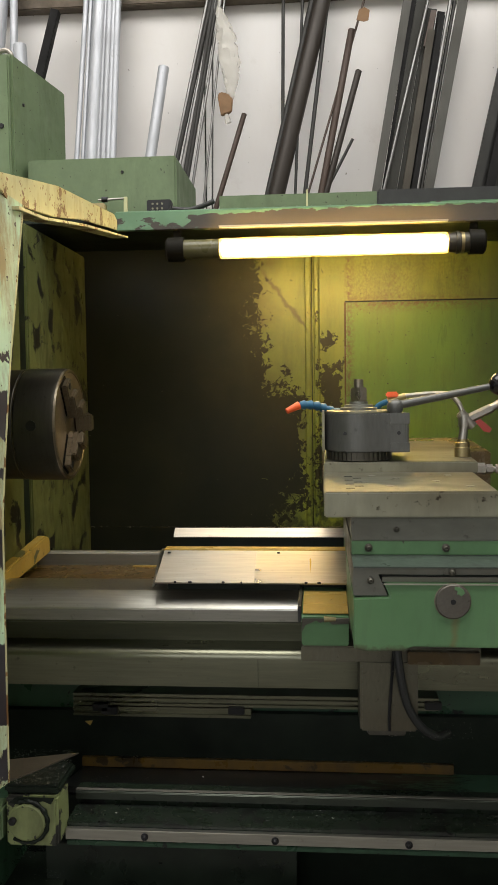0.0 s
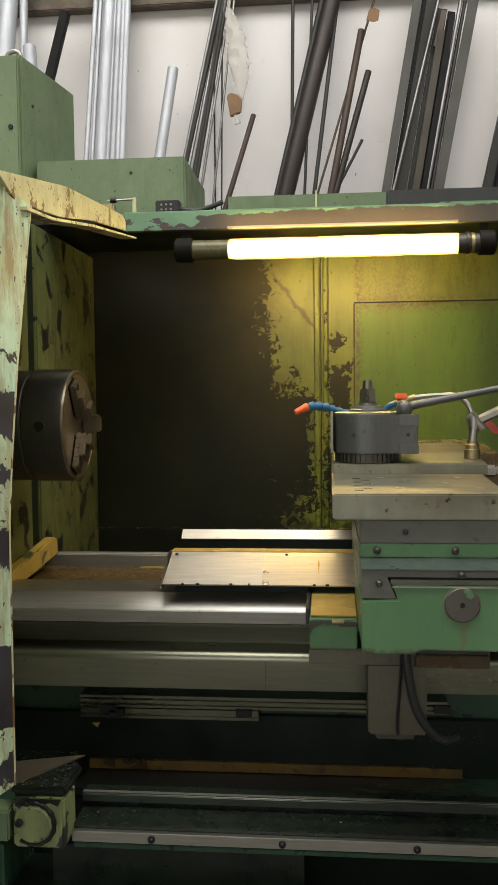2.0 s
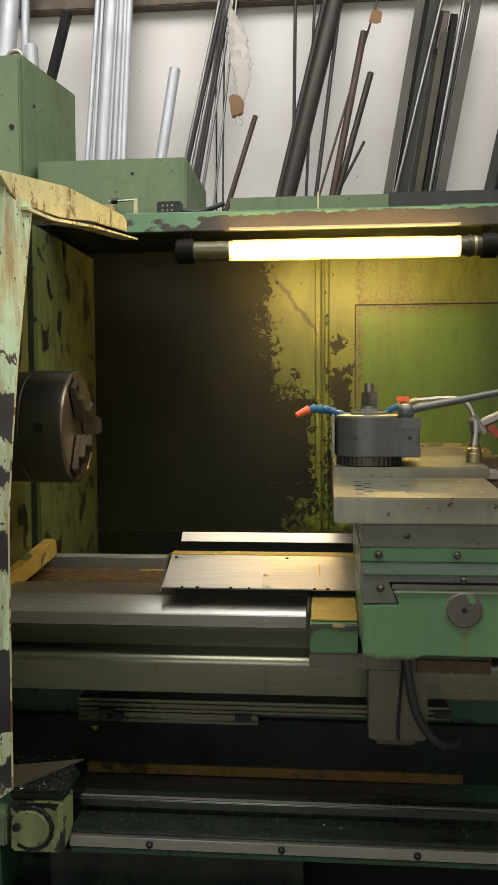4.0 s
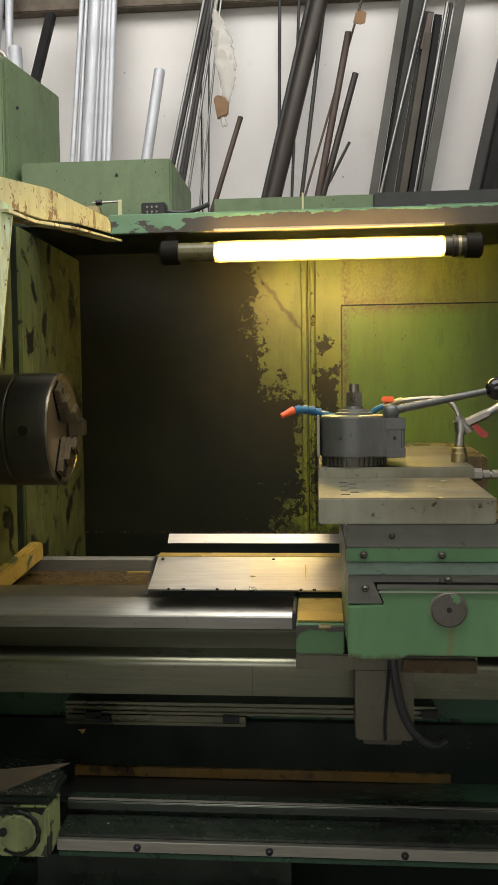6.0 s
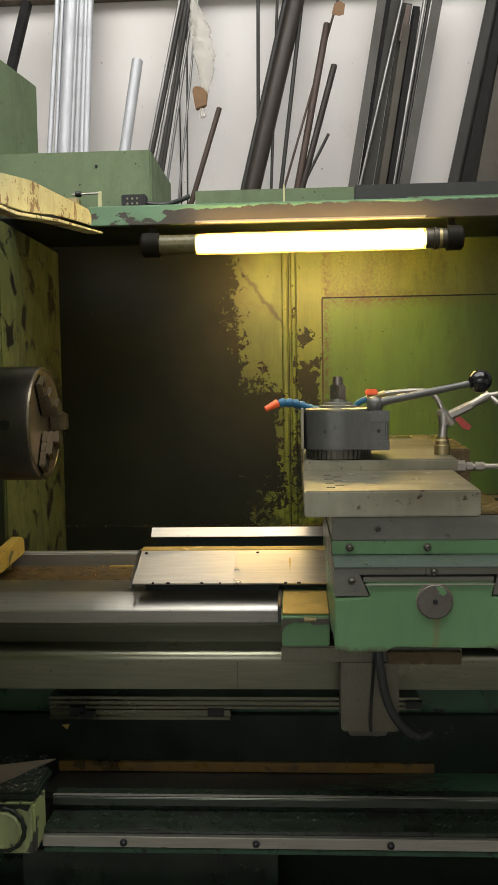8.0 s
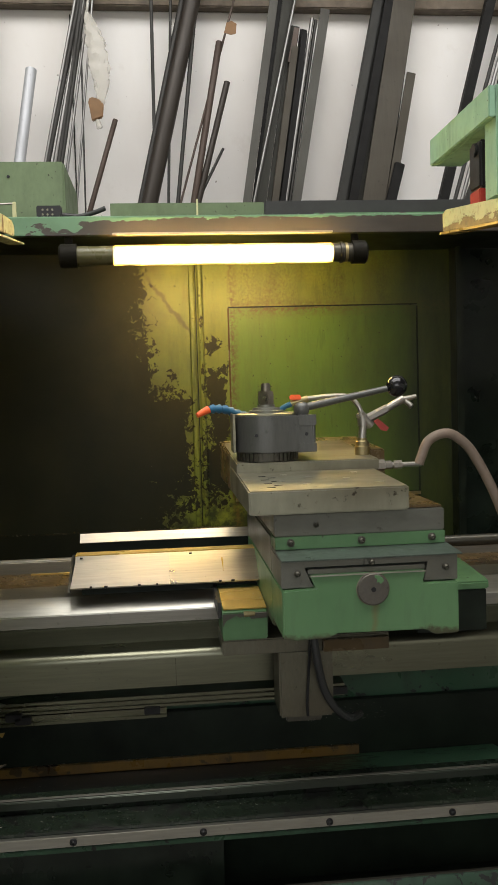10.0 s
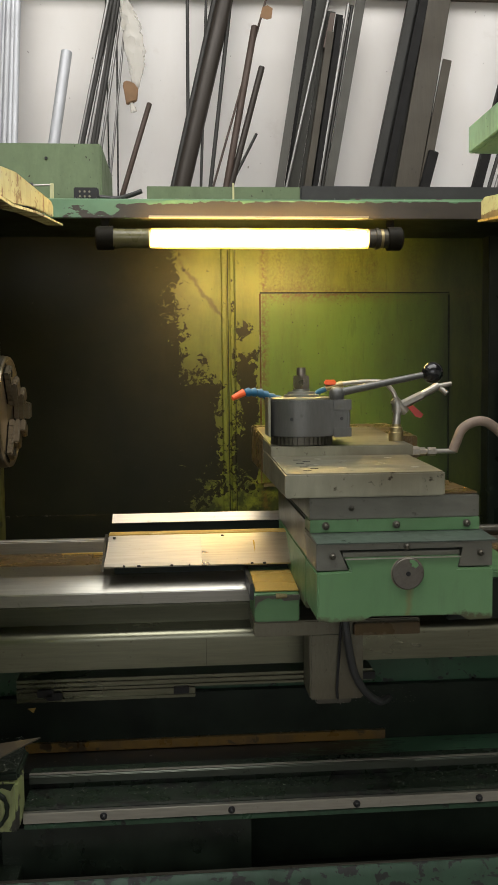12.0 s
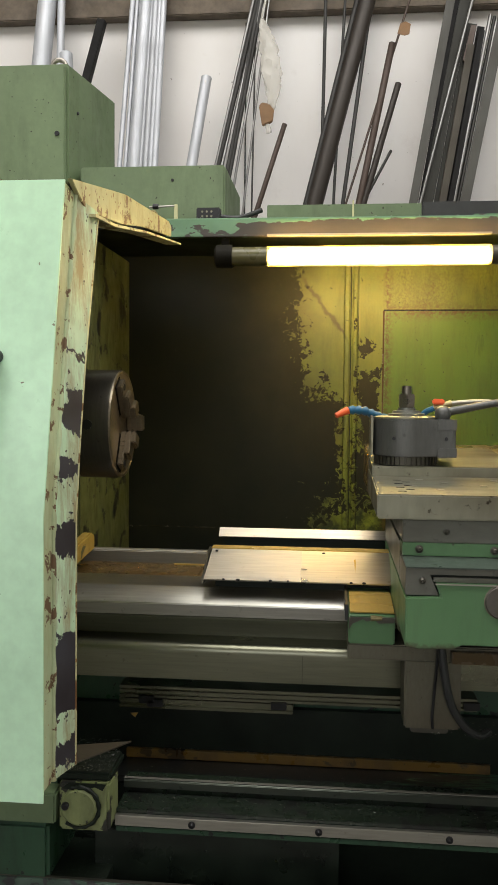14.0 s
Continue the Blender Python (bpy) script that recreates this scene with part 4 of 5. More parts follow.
part("saddle", box(0.084, 0.337, 1.50, 1.86, 0.9583, 1.0165, 0.003), GIBIRON, car, "grey iron saddle")
part("saddle_side", box(0.0842, 0.3365, 1.5002, 1.858, 0.878, 0.9580, 0.002), APRON, car, "green saddle below the slide")
apron = part("apron", prism([(0.084, 0.890), (0.084, 0.957), (0.1305, 0.959), (0.1232, 0.9768), (0.2862, 0.9768), (0.2820, 0.959), (0.333, 0.959), (0.333, 0.886), (0.298, 0.885), (0.286, 0.893), (0.160, 0.894), (0.148, 0.888), (0.10, 0.887)], 1.385, 1.4995, "y", 0.0018), APRON, car, "green enamelled apron with rust run")
part("left_gib", prism([(0.084, 0.9595), (0.084, 0.9965), (0.2, 0.9965), (0.2, 0.9875), (0.1165, 0.9875), (0.1285, 0.9595)], 1.390, 1.4995, "y", 0.0008), GIBIRON, car, "grey iron dovetail gib")
part("right_gib", prism([(0.3335, 0.961), (0.3335, 0.9965), (0.2003, 0.9965), (0.2003, 0.9875), (0.2910, 0.9875), (0.2845, 0.961)], 1.390, 1.4995, "y", 0.0008), GIBIRON, car, "grey iron dovetail gib")
part("dovetail_slot", box(0.1195, 0.2885, 1.398, 1.4995, 0.9842, 0.9873, 0), VOID, car, "dark gap over the dovetail")
part("dovetail_face", box(0.1212, 0.2870, 1.3925, 1.4995, 0.9773, 0.9841, 0.0004), GIBIRON, car, "grey machined dovetail face")
part("dovetail_edge", box(0.122, 0.286, 1.3815, 1.3848, 0.9755, 0.9772, 0.0005), WAY, car, "bright dovetail edge")
part("slide_slope", prism([(1.386, 0.9968), (1.386, 0.9985), (1.450, 1.0015), (1.4995, 1.0015), (1.4995, 0.9968)], 0.084, 0.340, "x", 0.0006), WORNGREY, car, "rubbed grey green sloping top")
part("green_band", box(0.084, 0.336, 1.450, 1.4995, 1.002, 1.0205, 0.001), GREEN, car, "green band with cap screws")
part("grey_block", box(0.084, 0.336, 1.452, 1.86, 1.0208, 1.0535, 0.0015), GIBIRON, car, "grey iron slide block")
dial = part("cover_disc", lathe([(1.387, 0.0222), (1.3805, 0.0222), (1.3795, 0.021)], (0.2105, 0, 0.9545), "y", 48), DISC, car, "rust-brown round cover disc")
part("paint_patch", prism([(0.2125, 0.9745), (0.2185, 0.9735), (0.2235, 0.9700), (0.2250, 0.9660), (0.2205, 0.9620), (0.2175, 0.9650), (0.2150, 0.9640), (0.2160, 0.9690), (0.2120, 0.9710)], 1.3787, 1.3796, "y", 0), APRON, dial, "green paint left on the disc")
part("disc_rim", lathe([(1.3862, 0.0222), (1.3845, 0.0236), (1.3840, 0.0222)], (0.2105, 0, 0.9545), "y", 48), IRON, dial, "scraped rim")
part("disc_hole", lathe([(1.381, 0.0035), (1.379, 0.0035)], (0.2105, 0, 0.9545), "y", 16), BLACK, dial)
for sx in (0.107, 0.211, 0.316):
    socket_screw("cap_screw", (sx, 1.448, 1.012), 0.0045, car, IRONDARK)
socket_screw("cap_screw", (0.106, 1.388, 0.980), 0.004, car, IRONDARK)
socket_screw("cap_screw", (0.316, 1.388, 0.980), 0.004, car, IRONDARK)
socket_screw("cap_screw", (0.2105, 1.388, 0.9915), 0.004, car, IRONDARK)
socket_screw("cap_screw", (0.145, 1.450, 1.037), 0.0035, car, IRONDARK)
part("grease_nipple", rod((0.046, 1.567, 0.881), (0.064, 1.567, 0.881), 0.005, 0.0035, 14), BRASS, car, "brass grease nipple")
part("oil_pipe", rod((0.064, 1.567, 0.881), (0.084, 1.567, 0.881), 0.002, None, 10), CHROME, car)
part("wiring_hose", hose([(0.152, 1.556, 0.875), (0.156, 1.545, 0.82), (0.168, 1.548, 0.76), (0.19, 1.555, 0.722), (0.215, 1.57, 0.702), (0.235, 1.59, 0.70)], 0.0065, 10), RUBBER, car, "black oily cable hose")
part("oil_line", hose([(0.150, 1.561, 0.84), (0.147, 1.561, 0.79), (0.143, 1.561, 0.735), (0.144, 1.563, 0.712)], 0.0022, 8), BLACK, car)

# compound slide on the carriage
slide = thing("top_slide", (0.17 + DX, 1.7, 1.047), "bare grey iron top slide plate on the carriage", "slide")
ORIGIN[slide.name] = Vector((0.17, 1.7, 1.047))
plate = part("plate", prism([(1.44, 1.0545), (1.44, 1.0896), (1.70, 1.0998), (1.78, 1.0998), (1.78, 1.0545)], 0.0472, 0.281, "x", 0.0022), IRON, slide, "worn grey iron plate")
part("step_block", prism([(1.64, 1.095), (1.64, 1.1138), (1.95, 1.1285), (1.95, 1.095)], 0.0485, 0.288, "x", 0.0018), IRON, slide, "raised iron block")
part("rear_slide", prism([(1.782, 1.0545), (1.782, 1.119), (1.9, 1.125), (2.02, 1.131), (2.02, 1.0545)], 0.0465, 0.335, "x", 0.002), BROWNOIL, slide, "oil-browned rear slide")
part("side_ledge", box(0.2815, 0.334, 1.456, 1.7815, 1.0542, 1.0575, 0.0008), BROWNOIL, slide, "oil-browned side ledge")
def on_plate(y):
    return 1.0896 + (y - 1.44) * 0.0392


for i in range(7):
    sx, sy = 0.078 + 0.013 * (i % 2), 1.47 + 0.020 * i
    part("scale_mark", box(sx, sx + 0.012, sy, sy + 0.004, on_plate(sy) - 0.001, on_plate(sy) + 0.0006, 0), BLACK, plate)
for sx, sy in ((0.105, 1.53), (0.14, 1.495), (0.155, 1.57), (0.21, 1.54), (0.25, 1.49), (0.235, 1.60), (0.12, 1.60)):
    part("plug", lathe([(on_plate(sy) - 0.001, 0.006), (on_plate(sy) + 0.0005, 0.006)], (sx, sy, 0), "z", 18), WAY, plate)
bm = rod((0.286, 1.66, 1.1), (0.302, 1.66, 1.1), 0.010, None, 6)
part("hose_fitting", bm, CHROME, slide, "steel hexagon hose fitting")
part("hose_nut", rod((0.304, 1.66, 1.1), (0.314, 1.66, 1.1), 0.0075, None, 6, 0, rod((0.318, 1.66, 1.1), (0.332, 1.66, 1.1), 0.0075, None, 6, 0, rod((0.300, 1.66, 1.1), (0.366, 1.66, 1.1), 0.0045, None, 14))), CHROME, slide)
part("coolant_hose", hose([(0.362, 1.66, 1.1), (0.368, 1.66, 1.115), (0.378, 1.66, 1.137), (0.398, 1.66, 1.149), (0.42, 1.66, 1.149), (0.445, 1.66, 1.131), (0.462, 1.66, 1.108), (0.485, 1.66, 1.066), (0.505, 1.66, 1.02), (0.53, 1.67, 0.96), (0.57, 1.69, 0.905), (0.64, 1.72, 0.884), (0.76, 1.76, 0.8825), (0.9, 1.78, 0.8825)], 0.0085, 12), HOSE, slide, "thick brown-grey coolant hose")

# tool post
CX, CY = 0.105, 1.683
tp = thing("tool_post", (CX + DX, CY, 1.1155), "blackened quick-change tool post with long clamping lever", "tool post")
ORIGIN[tp.name] = Vector((CX, CY, 1.124))
bm = lathe([(1.1242, 0.046), (1.1242, 0.050), (1.138, 0.050)], (CX, CY, 0), "z", 48)
for i in range(40):
    a = 2 * math.pi * i / 40
    own = box(-0.0022, 0.0022, 0.047, 0.0525, 1.1245, 1.1375, 0)
    bmesh.ops.transform(own, matrix=Matrix.Translation((CX, CY, 0)) @ Matrix.Rotation(a, 4, "Z"), verts=own.verts)
    join(bm, own)
part("serrated_base", bm, IRONDARK, tp, "toothed index ring")
pts = [(CX + 0.056 * math.cos(a), CY + 0.056 * math.sin(a)) for a in (radians(d) for d in range(60, 301, 15))]
pts += [(CX + 0.072, CY - 0.050), (CX + 0.076, CY - 0.046), (CX + 0.076, CY + 0.046), (CX + 0.070, CY + 0.050)]
part("body", prism(pts, 1.1385, 1.199, "z", 0.0018), POSTBODY, tp, "smooth blackened steel body")
part("left_dovetail", box(CX - 0.0595, CX - 0.0555, CY - 0.028, CY + 0.030, 1.1387, 1.2035, 0.0008), IRON, tp, "thin bright side plate")
part("clamp_jaw", box(CX + 0.047, CX + 0.0768, CY - 0.0510, CY - 0.046, 1.182, 1.1995, 0.0006), POSTBODY, tp)
part("clamp_jaw", box(CX + 0.047, CX + 0.0768, CY - 0.0510, CY - 0.046, 1.138, 1.153, 0.0006), POSTBODY, tp)
part("pin_hole", lathe([(CY - 0.0552, 0.0028), (CY - 0.0562, 0.0028)], (CX - 0.024, 0, 1.168), "y", 12), BLACK, tp)
part("pin_hole", lathe([(CY - 0.049, 0.003), (CY - 0.0505, 0.003)], (CX + 0.060, 0, 1.168), "y", 12), BLACK, tp)
part("top_plate", lathe([(1.1992, 0.0535), (1.2020, 0.0535), (1.2032, 0.0515), (1.2040, 0.0460), (1.2040, 0.01)], (CX, CY, 0), "z", 56), IRON, tp, "bright top plate")
part("washer", lathe([(1.2040, 0.0300), (1.2072, 0.0300), (1.2080, 0.0285), (1.2080, 0.0240), (1.2125, 0.0225), (1.2130, 0.0150), (1.2175, 0.0145), (1.2175, 0.008)], (CX, CY, 0), "z", 40), GIBIRON, tp, "stepped steel washer")
part("nut", rod((CX, CY, 1.2175), (CX, CY, 1.240), 0.0145, 0.0145, 6, 0.0015), NUT, tp, "oily hexagon nut")
part("stud", rod((CX, CY, 1.240), (CX, CY, 1.2535), 0.008, 0.0075, 20, 0.001), NUT, tp)
hub = (CX + 0.056, CY - 0.03, 1.2)
part("lever_hub", lathe([(1.1992, 0.011), (1.2035, 0.0125), (1.2095, 0.0132), (1.2150, 0.0118), (1.2190, 0.0085), (1.2208, 0.003)], (hub[0], hub[1], 0), "z", 28), POSTBODY, tp)
tip = (CX + 0.207, CY - 0.03, 1.2395)
lever = part("lever", rod((hub[0] + 0.006, hub[1], 1.2115), tip, 0.0068, 0.0052, 18), POSTBODY, tp, "blackened lever rod")
bm = bmesh.new()
bmesh.ops.create_uvsphere(bm, u_segments=32, v_segments=20, radius=0.0182)
bmesh.ops.translate(bm, vec=(tip[0] + 0.012, tip[1], tip[2] + 0.003), verts=bm.verts)
part("ball_knob", bm, BALL, lever, "glossy black ball knob")

# jointed coolant nozzle behind the tool post
noz = thing("coolant_nozzle", (0.06 + DX, 1.76, 1.1150), "blue jointed coolant hose with orange nozzle", "coolant nozzle")
ORIGIN[noz.name] = Vector((0.06, 1.76, 1.1215))
line = [(0.062, 1.73, 1.199), (0.050, 1.722, 1.204), (0.040, 1.716, 1.208), (0.029, 1.71, 1.210), (0.018, 1.705, 1.2105), (0.008, 1.70, 1.210)]
for a, b in zip(line, line[1:]):
    part("joint", rod(a, b, 0.0088, 0.0050, 14, 0.0015), BLUE, noz)
part("nozzle", rod((0.008, 1.70, 1.210), (-0.012, 1.692, 1.2005), 0.0068, 0.0046, 16), ORANGE, noz, "orange nozzle tip")
part("riser", hose([(0.062, 1.73, 1.199), (0.078, 1.75, 1.196), (0.085, 1.765, 1.17), (0.085, 1.765, 1.1245)], 0.0055, 10), BLUE, noz)

# coolant valve tree
val = thing("coolant_valve", (0.272 + DX, 1.70, 1.1165), "brass and nickel coolant valve with red levers", "valve")
ORIGIN[val.name] = Vector((0.272, 1.70, 1.124))
VX, VY = 0.2735, 1.70
part("brass_base", lathe([(1.1242, 0.013), (1.139, 0.013), (1.140, 0.0115), (1.147, 0.0115), (1.149, 0.009), (1.153, 0.009)], (VX, VY, 0), "z", 28), BRASS, val, "brass hexagon base")
part("riser", rod((VX, VY, 1.15), (VX + 0.003, VY, 1.182), 0.0075, 0.0065, 18), CHROME, val)
part("tee", rod((VX - 0.005, VY, 1.197), (VX + 0.018, VY, 1.173), 0.0085, 0.0085, 18, 0.002, rod((VX + 0.003, VY, 1.172), (VX + 0.002, VY, 1.194), 0.0095, None, 18, 0.002)), CHROME, val)
part("valve_body", rod((VX + 0.008, VY, 1.185), (VX + 0.046, VY, 1.203), 0.0078, 0.0078, 6, 0, rod((VX + 0.036, VY, 1.198), (VX + 0.075, VY, 1.219), 0.0058, 0.0075, 16)), CHROME, val, "angled nickel valve body")
part("valve_tip", rod((VX + 0.072, VY, 1.217), (VX + 0.098, VY, 1.2225), 0.0055, 0.004, 14, 0, rod((VX + 0.076, VY, 1.217), (VX + 0.088, VY - 0.008, 1.205), 0.0045, 0.005, 12)), CHROME, val)
part("red_lever", sheet([(VX + 0.018, VY - 0.011, 1.182), (VX + 0.026, VY - 0.011, 1.186), (VX + 0.044, VY - 0.013, 1.170), (VX + 0.040, VY - 0.013, 1.164), (VX + 0.031, VY - 0.013, 1.166)], 0.004, (0, -1, 0)), RED, val, "red lever")
part("hose", hose([(VX + 0.001, VY, 1.195), (VX - 0.006, VY + 0.004, 1.212), (VX - 0.022, VY + 0.01, 1.226), (VX - 0.05, VY + 0.02, 1.2275), (VX - 0.09, VY + 0.03, 1.224)], 0.0042, 10), CHROME, val, "grey bent pipe")
part("small_valve", rod((VX - 0.088, VY + 0.03, 1.224), (VX - 0.118, VY + 0.035, 1.216), 0.006, 0.005, 14), BRASS, val)
part("orange_lever", box(VX - 0.121, VX - 0.101, VY + 0.024, VY + 0.036, 1.222, 1.2315, 0.002), ORANGE, val, "orange valve lever")
part("pipe_end", hose([(VX - 0.117, VY + 0.034, 1.216), (VX - 0.135, VY + 0.04, 1.205), (VX - 0.15, VY + 0.045, 1.17), (VX - 0.15, VY + 0.045, 1.1245)], 0.005, 10), BLUE, val)

# ---- tailstock ----
tail = thing("tailstock", (1.0, 1.85, 0.873), "dark green tailstock with bright quill", "tailstock")
part("body", box(0.82, 1.25, 1.65, 1.93, 0.93, 1.26, 0.02), GREENDARK, tail)
part("foot", box(0.78, 1.27, 1.60, 2.12, 0.8835, 0.93, 0.006), GREENDARK, tail)
part("quill", lathe([(0.84, 0.0236), (0.660, 0.0236), (0.656, 0.021), (0.656, 0.0163), (0.69, 0.0136)], (0, 1.785, 1.1755), "x", 36), WAY, tail, "bright ground quill")
part("clamp_lever", rod((0.627, 1.71, 1.274), (0.70, 1.70, 1.252), 0.005, 0.006, 14, 0.001, rod((0.70, 1.70, 1.252), (0.81, 1.70, 1.235), 0.006)), CHROME, tail, "bright clamp lever")

# ---- front guards ----
def guard_profile(dy):
    return [(1.231 + dy, 1.479), (1.150 + dy, 1.083), (1.147 + dy, 0.763)]


guard = thing("chuck_guard", (-0.65, 1.3, 0.556), "mint green sliding sheet guard with chipped rusty edge", "guard")
o = guard_profile(0)
bm = prism(o + [(1.150, 0.763), (1.153, 1.083), (1.234, 1.479)], -1.35, -0.3055, "x", 0)
part("front_sheet", bm, MINT, guard, "smooth mint green front sheet")
inner = [(1.326, 1.460), (1.310, 1.408), (1.266, 1.263), (1.242, 1.160), (1.228, 1.083), (1.226, 0.94), (1.224, 0.776)]
outer = [(1.234, 1.476), (1.219, 1.405), (1.191, 1.265), (1.170, 1.160), (1.153, 1.083), (1.152, 0.94), (1.150, 0.776)]


def strip_of(f0, f1, x0, x1, t):
    """A bent plate between two lines across the guard's edge, x0 and x1 at those lines."""
    bm = bmesh.new()
    cols = []
    for (oy, oz), (iy, iz) in zip(outer, inner):
        row = []
        for f, xx in ((f0, x0), (f1, x1)):
            row.append(bm.verts.new((xx, oy + f * (iy - oy), oz + f * (iz - oz))))
        cols.append(row + [bm.verts.new(v.co + Vector((-t, 0, 0))) for v in row])
    for a, b in zip(cols, cols[1:]):
        bm.faces.new((a[0], a[1], b[1], b[0])), bm.faces.new((a[3], a[2], b[2], b[3]))
        bm.faces.new((a[1], a[3], b[3], b[1])), bm.faces.new((a[2], a[0], b[0], b[2]))
    bm.faces.new((cols[0][0], cols[0][2], cols[0][3], cols[0][1])), bm.faces.new((cols[-1][0], cols[-1][1], cols[-1][3], cols[-1][2]))
    return bm


part("edge_fold", strip_of(0.0, 0.36, -0.3055, -0.3045, 0.004), RUSTEDGE, guard, "rust-streaked folded edge")
part("weld_bead", hose([(-0.3035, oy + 0.38 * (iy - oy), oz) for (oy, oz), (iy, iz) in zip(outer, inner)], 0.0028, 8, 10, 0.5), RUSTEDGE, guard, "lumpy weld bead")
part("edge_flange", strip_of(0.40, 1.0, -0.3035, -0.2915, 0.004), FLANGE, guard, "chipped mint edge flange")
part("flange_lip", strip_of(0.985, 1.02, -0.2912, -0.2905, 0.014), CREAM, guard, "bright sheet edge")
part("top_rail", prism([(1.235, 1.481), (1.50, 1.524), (1.84, 1.553), (1.862, 1.546), (1.862, 1.529), (1.62, 1.500), (1.48, 1.476), (1.34, 1.462), (1.30, 1.455)], -0.3045, -0.2985, "x", 0.0008), CREAM, guard, "chipped cream top rail")
part("lower_rail", prism([(1.30, 1.449), (1.40, 1.456), (1.60, 1.485), (1.90, 1.520), (1.90, 1.523), (1.60, 1.489), (1.40, 1.460), (1.30, 1.453)], -0.315, -0.287, "x", 0), CREAM, guard, "bent rusty lip")
part("roof_sheet", sheet([(-1.35, 1.235, 1.478), (-0.305, 1.235, 1.478), (-0.305, 1.84, 1.548), (-1.35, 1.84, 1.548)], 0.003, (0, 0, -1)), INNER, guard)
part("lower_bar", box(-1.35, -0.409, 1.50, 1.54, 0.556, 0.604, 0.003), GREENTOP, guard, "green lower bar")
part("support", box(-1.0, -0.9, 1.17, 1.50, 0.60, 0.765, 0.002), MINT, guard)
part("handle", hose([(-0.372, 1.186, 1.268), (-0.374, 1.150, 1.262), (-0.376, 1.145, 1.215), (-0.374, 1.150, 1.172), (-0.372, 1.176, 1.167)], 0.008, 12), BLACK, guard, "black grab handle")
part("swarf_shield", sheet([(-0.40, 1.37, 0.700), (-0.350, 1.396, 0.700), (-0.285, 1.487, 0.700), (-0.40, 1.452, 0.700)], 0.002, (0, 0, -1)), SHIELD, guard, "bare brown sheet swarf shield")

guard2 = thing("tailstock_guard", (0.9, 1.6, 1.45), "cream painted sliding guard rail on the tailstock side", "guard")
part("top_rail", prism([(1.20, 1.482), (1.50, 1.516), (1.80, 1.557), (1.818, 1.553), (1.818, 1.520), (1.50, 1.482), (1.20, 1.452)], 0.494, 0.500, "x", 0.0008), RAILPAINT, guard2, "chipped cream top rail")
part("lower_lip", prism([(1.20, 1.444), (1.50, 1.476), (1.81, 1.513), (1.81, 1.517), (1.50, 1.480), (1.20, 1.448)], 0.485, 0.515, "x", 0), GOLDOIL, guard2, "oily bent lip")
part("roof_sheet", sheet([(0.50, 1.20, 1.478), (1.70, 1.20, 1.478), (1.70, 1.80, 1.552), (0.50, 1.80, 1.552)], 0.003, (0, 0, -1)), INNER, guard2)
part("side_sheet", box(1.64, 1.70, 1.20, 1.80, 0.47, 1.478, 0.002), MINT, guard2)
arm = thing("switch_bracket", (0.57, 1.75, 1.553), "pale green angle bracket with worn dark post", "bracket")
part("post", box(0.545, 0.606, 1.68, 1.735, 1.556, 1.744, 0.002), PALEGREEN, arm)
part("post_plate", box(0.549, 0.604, 1.6765, 1.6798, 1.59, 1.743, 0.0006), POSTFRONT, arm, "dark worn front")
part("arm", box(0.532, 0.5445, 1.68, 2.005, 1.688, 1.742, 0.002), PALEGREEN, arm, "pale green arm")
part("arm_flange", box(0.5446, 0.60, 1.7355, 2.005, 1.688, 1.693, 0.001), PALEGREEN, arm)
part("side_bolt", rod((0.606, 1.70, 1.655), (0.68, 1.70, 1.655), 0.020, None, 18), BLACK, arm)
sw = thing("limit_switch", (0.545, 1.78, 1.557), "black limit switch on a red base", "switch")
part("body", box(0.540, 0.575, 1.745, 1.80, 1.585, 1.670, 0.004), BLACK, sw)
part("roller", rod((0.540, 1.765, 1.655), (0.5345, 1.765, 1.655), 0.012, None, 20, 0.001), BLACK, sw)
part("base", box(0.540, 0.572, 1.748, 1.798, 1.5575, 1.5848, 0.002), RED, sw, "red plastic base")

# clutter on the hood
plug = thing("cable_plug", (-0.26, 2.09, 1.606), "black multi-pin plug with cable on the hood", "plug")
part("body", box(-0.287, -0.236, 2.085, 2.115, 1.6065, 1.632, 0.002), BLACK, plug)
for a in range(3):
    for b in range(2):
        part("pin", lathe([(2.086, 0.0022), (2.083, 0.0022)], (-0.274 + 0.010 * a, 0, 1.613 + 0.010 * b), "y", 10), IRON, plug)
part("cable", hose([(-0.236, 2.10, 1.615), (-0.20, 2.10, 1.612), (-0.17, 2.095, 1.618), (-0.145, 2.09, 1.626)], 0.005, 10), RUBBER, plug)
catch = thing("door_catch", (-0.38, 2.085, 1.606), "small brass door catch on the hood edge", "catch")
part("body", box(-0.405, -0.375, 2.082, 2.105, 1.606, 1.628, 0.003), BRASS, catch)
part("pin", rod((-0.39, 2.085, 1.634), (-0.335, 2.085, 1.636), 0.0022, None, 10), CHROME, catch)
part("knob", rod((-0.382, 2.085, 1.635), (-0.370, 2.085, 1.635), 0.006, None, 12), BLACK, catch)
single("upright_tab", box(-0.336, -0.328, 2.085, 2.09, 1.606, 1.640, 0.001), CREAM, "small upright sheet tab on the hood", "tab")

# ---- bar stock against the wall ----
MATS = {"ALU": ALU, "ALUD": ALUD, "STEEL": STEEL, "DARK": DARK, "DARKB": DARKB, "RUSTY": RUSTY, "FLAT": FLAT, "FLATD": FLATD, "FLATB": FLATB, "DARKF": DARKF, "BLACK": BLACKBAR}


